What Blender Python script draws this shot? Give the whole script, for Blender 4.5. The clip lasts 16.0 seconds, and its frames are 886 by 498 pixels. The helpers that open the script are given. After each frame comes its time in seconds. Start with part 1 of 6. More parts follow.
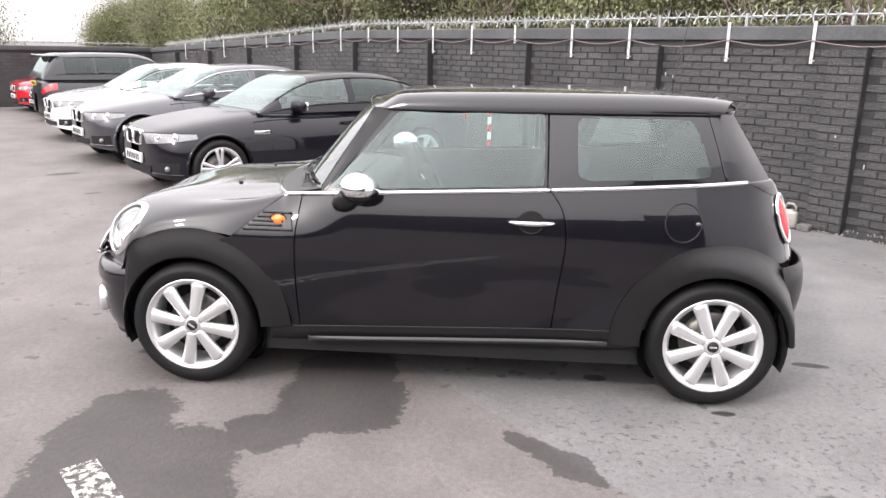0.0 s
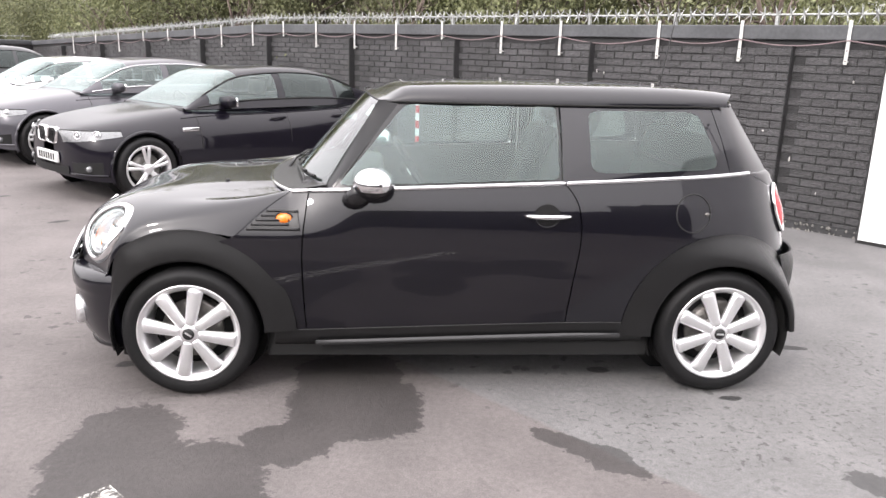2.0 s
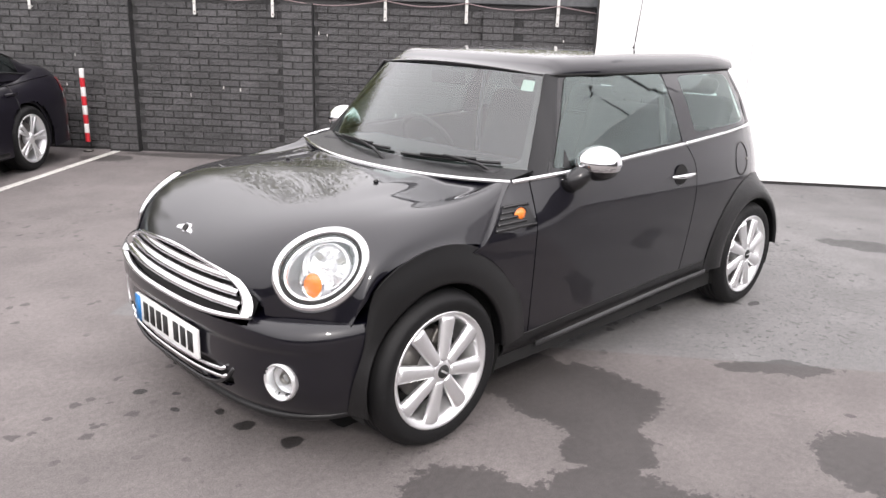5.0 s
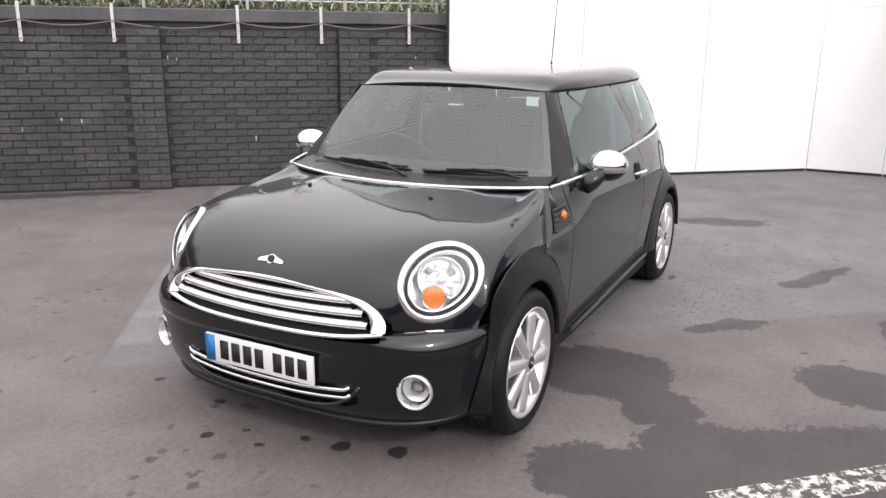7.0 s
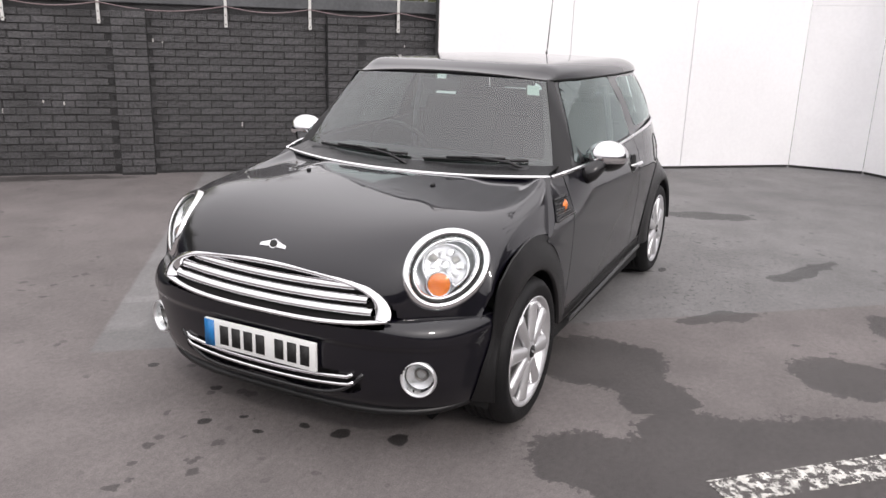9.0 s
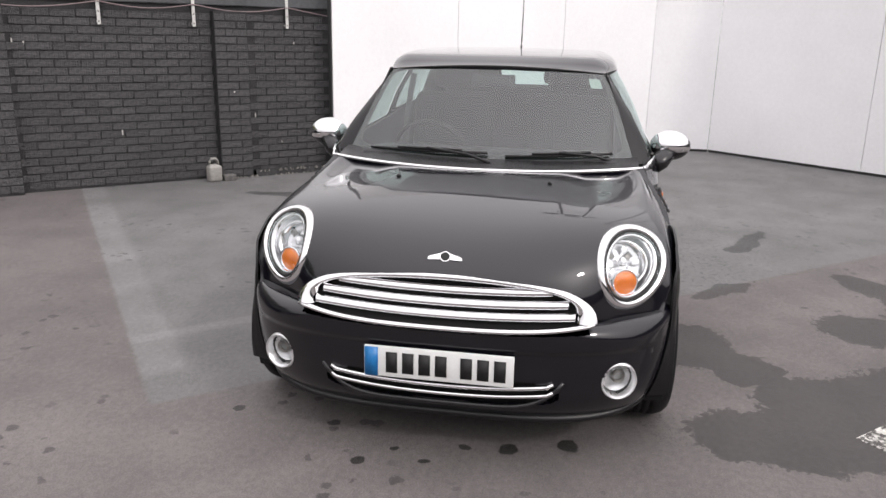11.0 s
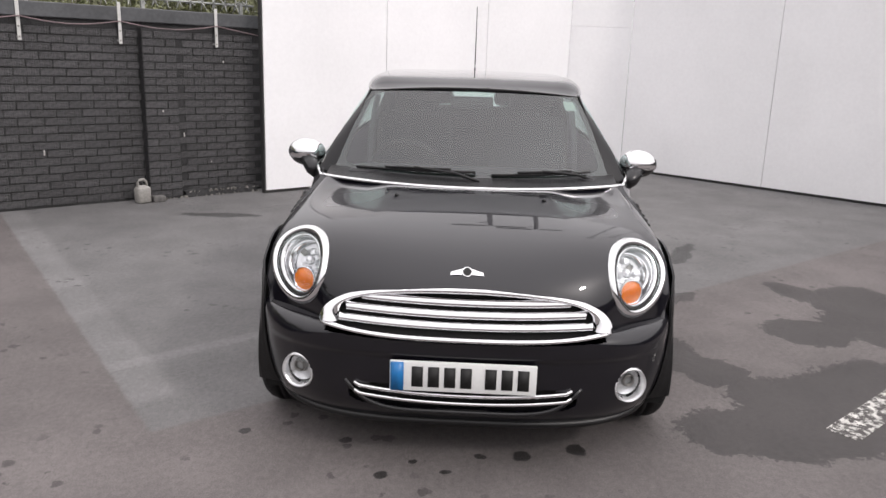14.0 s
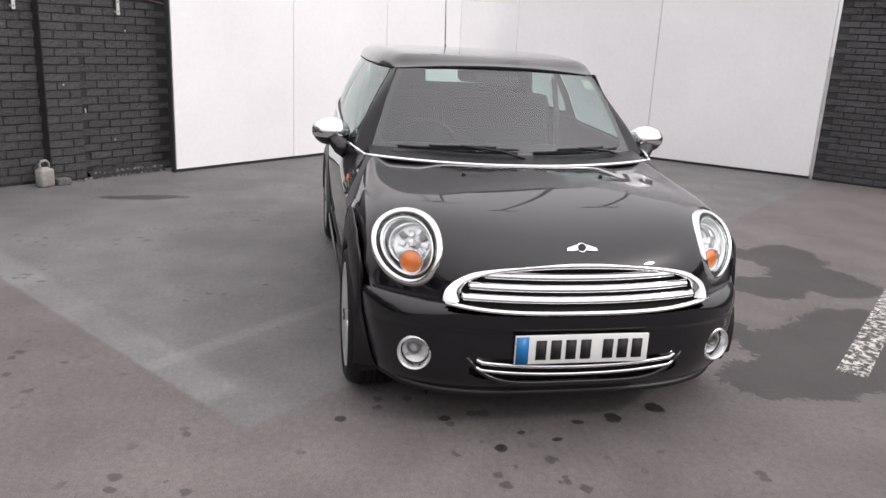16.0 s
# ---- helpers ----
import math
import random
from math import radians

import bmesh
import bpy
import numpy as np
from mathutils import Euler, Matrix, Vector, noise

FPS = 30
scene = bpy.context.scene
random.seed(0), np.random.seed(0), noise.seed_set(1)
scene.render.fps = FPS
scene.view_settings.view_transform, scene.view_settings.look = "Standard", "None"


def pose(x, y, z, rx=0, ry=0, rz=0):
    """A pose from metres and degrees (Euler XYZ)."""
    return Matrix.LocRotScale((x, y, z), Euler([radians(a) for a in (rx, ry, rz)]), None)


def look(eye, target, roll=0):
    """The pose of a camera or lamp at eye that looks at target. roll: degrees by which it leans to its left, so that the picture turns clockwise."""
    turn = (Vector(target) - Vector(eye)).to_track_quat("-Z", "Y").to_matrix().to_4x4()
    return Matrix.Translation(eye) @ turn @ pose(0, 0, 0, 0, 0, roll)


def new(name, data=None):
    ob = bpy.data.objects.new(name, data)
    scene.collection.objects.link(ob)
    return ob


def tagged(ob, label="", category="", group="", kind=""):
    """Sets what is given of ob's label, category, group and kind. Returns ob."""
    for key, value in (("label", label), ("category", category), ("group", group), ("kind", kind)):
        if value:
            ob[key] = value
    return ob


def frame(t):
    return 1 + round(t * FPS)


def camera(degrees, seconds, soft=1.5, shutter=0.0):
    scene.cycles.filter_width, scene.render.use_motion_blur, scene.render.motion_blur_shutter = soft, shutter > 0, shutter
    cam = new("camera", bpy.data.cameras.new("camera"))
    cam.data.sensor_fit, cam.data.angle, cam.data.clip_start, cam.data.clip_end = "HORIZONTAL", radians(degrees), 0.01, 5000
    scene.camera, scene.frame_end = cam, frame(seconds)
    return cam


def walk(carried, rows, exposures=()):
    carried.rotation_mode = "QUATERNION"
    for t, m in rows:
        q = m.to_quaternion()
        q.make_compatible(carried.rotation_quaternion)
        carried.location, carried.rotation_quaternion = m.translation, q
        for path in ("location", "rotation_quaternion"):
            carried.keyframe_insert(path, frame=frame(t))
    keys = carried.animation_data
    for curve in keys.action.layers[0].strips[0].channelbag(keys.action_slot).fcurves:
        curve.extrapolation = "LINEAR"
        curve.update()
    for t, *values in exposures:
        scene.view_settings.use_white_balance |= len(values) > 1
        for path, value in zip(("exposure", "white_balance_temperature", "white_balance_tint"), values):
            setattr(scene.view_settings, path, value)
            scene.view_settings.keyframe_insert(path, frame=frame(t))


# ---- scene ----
cam = camera(60.0, 16.0)
PATH = [
    (0, (0.204, -4.213, 1.608), (0.075, -2.282, 1.104), 1.2),
    (0.5, (0.187, -4.217, 1.608), (0.072, -2.285, 1.104), 1.5),
    (1, (0.13, -4.225, 1.603), (0.04, -2.291, 1.1), 2.0),
    (1.5, (-0.015, -4.221, 1.596), (-0.031, -2.285, 1.094), 3.4),
    (2, (-0.362, -4.126, 1.564), (-0.204, -2.196, 1.062), 1.8),
    (2.5, (-0.805, -4.05, 1.547), (-0.453, -2.147, 1.043), 3.1),
    (3, (-1.31, -3.886, 1.546), (-0.757, -2.036, 1.027), 2.7),
    (3.5, (-1.736, -3.638, 1.559), (-1.014, -1.85, 1.028), 3.1),
    (4, (-2.251, -3.381, 1.557), (-1.312, -1.696, 1.027), 2.6),
    (4.5, (-2.623, -3.037, 1.512), (-1.462, -1.503, 0.967), 2.5),
    (5, (-3.019, -2.679, 1.52), (-1.684, -1.299, 0.961), 2.0),
    (5.2, (-3.184, -2.554, 1.532), (-1.769, -1.246, 0.996), 1.5),
    (7.3, (-3.944, -1.873, 1.546), (-2.238, -0.966, 1.029), 0.5),
    (7.5, (-3.946, -1.874, 1.548), (-2.241, -0.961, 1.038), 0.5),
    (7.6, (-3.947, -1.864, 1.545), (-2.238, -0.958, 1.036), 0.7),
    (8, (-3.95, -1.888, 1.549), (-2.243, -0.98, 1.04), 0.6),
    (8.2, (-3.951, -1.884, 1.549), (-2.241, -0.979, 1.04), 0.8),
    (10.3, (-4.169, -0.994, 1.463), (-2.325, -0.436, 0.925), 3.1),
    (10.4, (-4.216, -0.89, 1.463), (-2.358, -0.373, 0.935), 2.8),
    (10.5, (-4.2, -0.823, 1.476), (-2.339, -0.326, 0.938), 2.0),
    (11, (-4.286, -0.43, 1.487), (-2.386, -0.098, 0.955), 1.1),
    (11.5, (-4.365, -0.211, 1.504), (-2.439, -0.063, 0.986), 1.3),
    (12, (-4.358, -0.105, 1.519), (-2.418, -0.011, 1.043), 1.7),
    (12.5, (-4.402, -0.03, 1.517), (-2.462, 0.039, 1.035), 1.4),
    (13, (-4.435, -0.014, 1.504), (-2.497, 0.052, 1.016), 2.1),
    (13.5, (-4.441, -0.011, 1.499), (-2.498, 0.058, 1.029), 1.8),
    (14, (-4.429, 0.005, 1.492), (-2.488, 0.067, 1.014), 1.9),
    (14.5, (-4.428, 0.076, 1.487), (-2.487, 0.102, 1.005), 2.7),
    (15, (-4.362, 0.276, 1.459), (-2.431, 0.227, 0.942), 4.1),
    (15.5, (-4.34, 0.618, 1.481), (-2.424, 0.442, 0.936), 3.5),
    (16, (-4.398, 1.062, 1.492), (-2.508, 0.678, 0.96), 2.9),
]
EXPOSURE = [(0, 1.66, 6650, 15), (2.0, 1.66, 6650, 15), (3.5, 1.6, 6650, 15), (5, 1.36, 6650, 15), (7.5, 0.86, 6650, 15), (10.5, 0.70, 6650, 15), (13.0, 0.56, 6650, 15), (16, 0.58, 6650, 15)]
walk(cam, [(t, look(e, g, r)) for t, e, g, r in PATH], exposures=EXPOSURE)

# ---- light: bright overcast sky with a veiled sun ----
world = bpy.data.worlds.new("sky")
scene.world = world
world.use_nodes = True
wn, wl = world.node_tree.nodes, world.node_tree.links
sky = wn.new("ShaderNodeTexSky")
sky.sky_type, sky.sun_disc = "NISHITA", False
sky.sun_elevation, sky.sun_rotation = radians(38), radians(219)
sky.air_density, sky.dust_density, sky.ozone_density = 1.0, 2.0, 1.0
pale = wn.new("ShaderNodeHueSaturation")
pale.inputs["Saturation"].default_value = 0.12
wl.new(sky.outputs[0], pale.inputs["Color"])
# cloud cover: brighter overhead than at the horizon
way, lift, fall, cover = (wn.new("ShaderNode" + k) for k in ("TexCoord", "SeparateXYZ", "MapRange", "VectorMath"))
wl.new(way.outputs["Generated"], lift.inputs[0])
wl.new(lift.outputs["Z"], fall.inputs["Value"])
fall.inputs["To Min"].default_value, fall.inputs["To Max"].default_value = 0.55, 1.75
cover.operation = "SCALE"
# an even sheet of cloud veils most of the clear sky's contrast
veil = wn.new("ShaderNodeMix")
veil.data_type = "RGBA"
veil.inputs["Factor"].default_value = 0.75
veil.inputs["B"].default_value = (5.6, 5.6, 5.7, 1)
wl.new(pale.outputs[0], veil.inputs["A"])
wl.new(veil.outputs["Result"], cover.inputs[0])
wl.new(fall.outputs[0], cover.inputs["Scale"])
wl.new(cover.outputs[0], wn["Background"].inputs["Color"])
wn["Background"].inputs["Strength"].default_value = 0.15
sun = new("sun", bpy.data.lights.new("sun", "SUN"))
sun.data.energy, sun.data.angle, sun.data.color = 0.55, radians(4), (1.0, 0.97, 0.92)
sun.matrix_world = look((-5, -6.2, 6.1), (0, 0, 0))

# ---- tools ----
U = Vector((0.682, -0.731, 0))      # along the brick wall
N = Vector((0.731, 0.682, 0))       # towards the brick wall
YARD = Matrix(((U.x, N.x, 0, 0), (U.y, N.y, 0, 0), (0, 0, 1, 0), (0, 0, 0, 1)))


def lerp(a, b, t):
    return a + (b - a) * t


def smooth(a, b, x):
    t = min(1.0, max(0.0, (x - a) / (b - a)))
    return t * t * (3 - 2 * t)


def curve(x, *knots):
    """A smooth curve through (x, y) knots in rising x."""
    if x <= knots[0][0]:
        return knots[0][1]
    if x >= knots[-1][0]:
        return knots[-1][1]
    n = len(knots)
    slope = []
    for i in range(n):
        a, b = knots[max(0, i - 1)], knots[min(n - 1, i + 1)]
        slope.append((b[1] - a[1]) / (b[0] - a[0]))
    for i in range(n - 1):
        (x0, y0), (x1, y1) = knots[i], knots[i + 1]
        if x <= x1:
            h = x1 - x0
            t = (x - x0) / h
            return (y0 * (1 + 2 * t) * (1 - t) ** 2 + slope[i] * h * t * (1 - t) ** 2
                    + y1 * t * t * (3 - 2 * t) + slope[i + 1] * h * t * t * (t - 1))


def bez(a, b, c, d, t):
    return a * (1 - t) ** 3 + b * 3 * t * (1 - t) ** 2 + c * 3 * t * t * (1 - t) + d * t ** 3


def part(name, bm, mat, parent=None, label="", flat=False, thick=0.0, bevel=0.0):
    """Links a bmesh as one mesh object, under a thing or a part."""
    me = bpy.data.meshes.new(name)
    if not flat:
        for f in bm.faces:
            f.smooth = True
        for e in bm.edges:
            if e.is_boundary:
                e.smooth = False
    bm.to_mesh(me)
    bm.free()
    me.materials.append(mat)
    ob = new(name, me)
    if parent is not None:
        ob.parent = parent
    if label:
        ob["label"] = label
    if thick:
        s = ob.modifiers.new("thickness", "SOLIDIFY")
        s.thickness, s.offset = abs(thick), (-1.0 if thick > 0 else 1.0)
    if bevel:
        b = ob.modifiers.new("edge", "BEVEL")
        b.width, b.segments, b.limit_method = bevel, 2, "ANGLE"
    return ob


def thing(name, label, category, group="", kind="", at=None):
    ob = tagged(new(name), label, category, group, kind)
    if at is not None:
        ob.matrix_world = at
    return ob


def grid(P, nu, nv, bm=None, loop=False):
    """A sheet of quads through P(u, v); loop joins the two ends of u."""
    bm = bm or bmesh.new()
    nn = nu if loop else nu + 1
    rows = [[bm.verts.new(P(i / nu, j / nv)) for j in range(nv + 1)] for i in range(nn)]
    for i in range(nu):
        a, b = rows[i], rows[(i + 1) % nn]
        for j in range(nv):
            bm.faces.new((a[j], b[j], b[j + 1], a[j + 1]))
    return bm


def tidy(bm, dist=1e-5):
    bmesh.ops.remove_doubles(bm, verts=bm.verts, dist=dist)
    bmesh.ops.recalc_face_normals(bm, faces=bm.faces)
    return bm


def lathe(prof, n=48, bm=None):
    """Turns a profile of (radius, y) round the y axis."""
    return grid(lambda u, v: ring_pt(prof, u, v), n, len(prof) - 1, bm, loop=True)


def ring_pt(prof, u, v):
    r, y = prof[round(v * (len(prof) - 1))]
    return Vector((r * math.cos(2 * math.pi * u), y, r * math.sin(2 * math.pi * u)))


def tube(path, r, n=8, bm=None, flatten=1.0, up=Vector((0, 0, 1))):
    """A round or flattened bar along a list of points, with closed ends."""
    bm = bm or bmesh.new()
    path = [Vector(p) for p in path]
    rings = []
    for i, p in enumerate(path):
        d = (path[min(i + 1, len(path) - 1)] - path[max(i - 1, 0)]).normalized()
        ref = up if abs(d.dot(up)) < 0.95 else Vector((1, 0, 0))
        a = d.cross(ref).normalized()
        b = a.cross(d)
        rr = r(i / (len(path) - 1)) if callable(r) else r
        rings.append([bm.verts.new(p + a * rr * math.cos(2 * math.pi * k / n) + b * rr * flatten * math.sin(2 * math.pi * k / n)) for k in range(n)])
    for a, b in zip(rings, rings[1:]):
        for k in range(n):
            bm.faces.new((a[k], a[(k + 1) % n], b[(k + 1) % n], b[k]))
    bm.faces.new(rings[0][::-1])
    bm.faces.new(rings[-1])
    return bm


def box(lo, hi, bm=None, m=None, edge=0.0):
    bm = bm or bmesh.new()
    lo, hi = Vector(lo), Vector(hi)
    c = bmesh.ops.create_cube(bm, size=1.0, matrix=Matrix.Translation((lo + hi) / 2) @ Matrix.Diagonal((*(hi - lo), 1)))
    vs = c["verts"]
    if edge:
        es = list({e for v in vs for e in v.link_edges})
        r = bmesh.ops.bevel(bm, geom=es, offset=edge, segments=2, profile=0.5, affect="EDGES")
        vs = list({v for f in r["faces"] for v in f.verts} | {v for v in vs if v.is_valid})
    if m is not None:
        bmesh.ops.transform(bm, matrix=m, verts=vs)
    return bm


def rounded(u, n):
    c, s = math.cos(2 * math.pi * u), math.sin(2 * math.pi * u)
    return math.copysign(abs(c) ** (2 / n), c), math.copysign(abs(s) ** (2 / n), s)


def ball(c, r, bm=None, seg=20, ring=12, m=None):
    bm = bm or bmesh.new()
    r = (r, r, r) if not isinstance(r, tuple) else r
    mm = Matrix.Translation(c) @ (m or Matrix()) @ Matrix.Diagonal((*r, 1))
    bmesh.ops.create_uvsphere(bm, u_segments=seg, v_segments=ring, radius=1.0, matrix=mm)
    return bm


# ---- materials ----
def mat(name, colour=(0.5, 0.5, 0.5), rough=0.5, metal=0.0, grain=0.0, scale=30.0, bump=0.0, bump_scale=None, coat=0.0, blotch=0.0, blotch_scale=2.0,
        spec=0.5, vary=0.0, rough_vary=0.0):
    m = bpy.data.materials.new(name)
    m.use_nodes = True
    t = m.node_tree
    n, l = t.nodes, t.links
    b = n["Principled BSDF"]
    b.inputs["Base Color"].default_value = (*colour, 1)
    b.inputs["Roughness"].default_value = rough
    b.inputs["Metallic"].default_value = metal
    b.inputs["Specular IOR Level"].default_value = spec
    b.inputs["Coat Weight"].default_value = coat
    b.inputs["Coat Roughness"].default_value = 0.02
    b.inputs["Coat IOR"].default_value = 1.52
    geo = n.new("ShaderNodeTexCoord")
    factor = None

    def wave(sc, detail, low, high):
        tx = n.new("ShaderNodeTexNoise")
        tx.inputs["Scale"].default_value, tx.inputs["Detail"].default_value = sc, detail
        l.new(geo.outputs["Object"], tx.inputs["Vector"])
        mr = n.new("ShaderNodeMapRange")
        mr.inputs["From Min"].default_value, mr.inputs["From Max"].default_value = 0.3, 0.7
        mr.inputs["To Min"].default_value, mr.inputs["To Max"].default_value = low, high
        l.new(tx.outputs["Fac"], mr.inputs["Value"])
        return mr.outputs[0]
    for amount, sc in ((grain, scale), (blotch, blotch_scale)):
        if amount:
            f = wave(sc, 5, 1 - amount, 1 + amount)
            if factor is not None:
                q = n.new("ShaderNodeMath")
                q.operation = "MULTIPLY"
                l.new(f, q.inputs[0]), l.new(factor, q.inputs[1])
                f = q.outputs[0]
            factor = f
    if vary:
        oi = n.new("ShaderNodeObjectInfo")
        mr = n.new("ShaderNodeMapRange")
        mr.inputs["To Min"].default_value, mr.inputs["To Max"].default_value = 1 - vary, 1 + vary
        l.new(oi.outputs["Random"], mr.inputs["Value"])
        f = mr.outputs[0]
        if factor is not None:
            q = n.new("ShaderNodeMath")
            q.operation = "MULTIPLY"
            l.new(f, q.inputs[0]), l.new(factor, q.inputs[1])
            f = q.outputs[0]
        factor = f
    if factor is not None:
        mx = n.new("ShaderNodeVectorMath")
        mx.operation = "SCALE"
        mx.inputs[0].default_value = colour
        l.new(factor, mx.inputs["Scale"])
        l.new(mx.outputs[0], b.inputs["Base Color"])
    if rough_vary:
        l.new(wave(blotch_scale * 2.3, 4, max(0, rough - rough_vary), min(1, rough + rough_vary)), b.inputs["Roughness"])
    if bump:
        bp = n.new("ShaderNodeBump")
        bp.inputs["Strength"].default_value = bump
        bp.inputs["Distance"].default_value = 0.01
        l.new(wave(bump_scale or scale, 6, 0, 1), bp.inputs["Height"])
        l.new(bp.outputs[0], b.inputs["Normal"])
    return m


def glass(name, tint, low=0.05, gloss=(0.84, 0.95, 0.93)):
    """A thin pane: see-through, with a gloss that grows towards grazing views."""
    m = bpy.data.materials.new(name)
    m.use_nodes = True
    n, l = m.node_tree.nodes, m.node_tree.links
    n.remove(n["Principled BSDF"])
    tr, gl, mx, lw, pw, mr = (n.new("ShaderNode" + k) for k in ("BsdfTransparent", "BsdfGlossy", "MixShader", "LayerWeight", "Math", "MapRange"))
    tr.inputs["Color"].default_value = (*tint, 1)
    gl.inputs["Color"].default_value = (*gloss, 1)
    gl.inputs["Roughness"].default_value = 0.015
    pw.operation, pw.inputs[1].default_value = "POWER", 3.5
    lw.inputs["Blend"].default_value = 0.5
    l.new(lw.outputs["Facing"], pw.inputs[0])
    mr.inputs["To Min"].default_value, mr.inputs["To Max"].default_value = low, 0.95
    l.new(pw.outputs[0], mr.inputs["Value"])
    l.new(mr.outputs[0], mx.inputs["Fac"])
    l.new(tr.outputs[0], mx.inputs[1]), l.new(gl.outputs[0], mx.inputs[2])
    l.new(mx.outputs[0], n["Material Output"].inputs["Surface"])
    return m


PAINT = mat("black_metallic_paint", (0.0018, 0.0015, 0.0042), 0.35, 0.0, coat=1.0, grain=0.2, scale=900, spec=0.16)
TRIM = mat("black_grained_plastic", (0.0042, 0.0042, 0.0046), 0.34, grain=0.15, scale=60, bump=0.12, bump_scale=500, blotch=0.2, blotch_scale=4, spec=0.5)
SATIN = mat("black_satin_plastic", (0.012, 0.012, 0.013), 0.25, grain=0.1, scale=90)
DARK = mat("dark_underbody", (0.004, 0.004, 0.004), 0.9, blotch=0.3)
CHROME = mat("chrome", (0.86, 0.86, 0.87), 0.05, 1.0, rough_vary=0.02, blotch_scale=9)
ALLOY = mat("silver_alloy", (0.78, 0.78, 0.79), 0.34, 0.8, grain=0.05, scale=400, blotch=0.06, blotch_scale=7)
BRIGHT = mat("lamp_reflector", (0.86, 0.86, 0.88), 0.22, 0.7, grain=0.06, scale=120)
STEEL = mat("brake_steel", (0.20, 0.19, 0.18), 0.45, 0.8, grain=0.2, scale=40)
RUBBER = mat("tyre_rubber", (0.0055, 0.0055, 0.006), 0.6, grain=0.25, scale=70, bump=0.15, bump_scale=300, blotch=0.25, blotch_scale=5, spec=0.3)
GLASS = glass("green_tinted_glass", (0.74, 0.88, 0.85), 0.095)
SCREEN = glass("green_tinted_laminated_glass", (0.60, 0.70, 0.67), 0.105, (0.93, 0.94, 0.95))
AMBER = mat("amber_lens", (0.85, 0.20, 0.012), 0.12, coat=1.0, grain=0.25, scale=220, bump=0.3, bump_scale=350)
RED = mat("red_lens", (0.45, 0.012, 0.02), 0.1, coat=1.0, grain=0.2, scale=200)
CLOTH = mat("dark_cloth", (0.022, 0.023, 0.026), 0.9, grain=0.3, scale=300, bump=0.2)
DASH = mat("dash_plastic", (0.02, 0.02, 0.022), 0.55, grain=0.15, scale=200)
WHITE_PLATE = mat("white_plate", (0.72, 0.73, 0.72), 0.35, grain=0.03, scale=90)
BLUE_BAND = mat("blue_band", (0.01, 0.16, 0.42), 0.35, grain=0.1, scale=90)
INK = mat("black_ink", (0.010, 0.010, 0.010), 0.65, grain=0.1)
LENS = glass("headlight_lens", (0.96, 0.97, 0.97), 0.07)
PAPER = mat("paper", (0.45, 0.52, 0.48), 0.7, grain=0.05, scale=60)

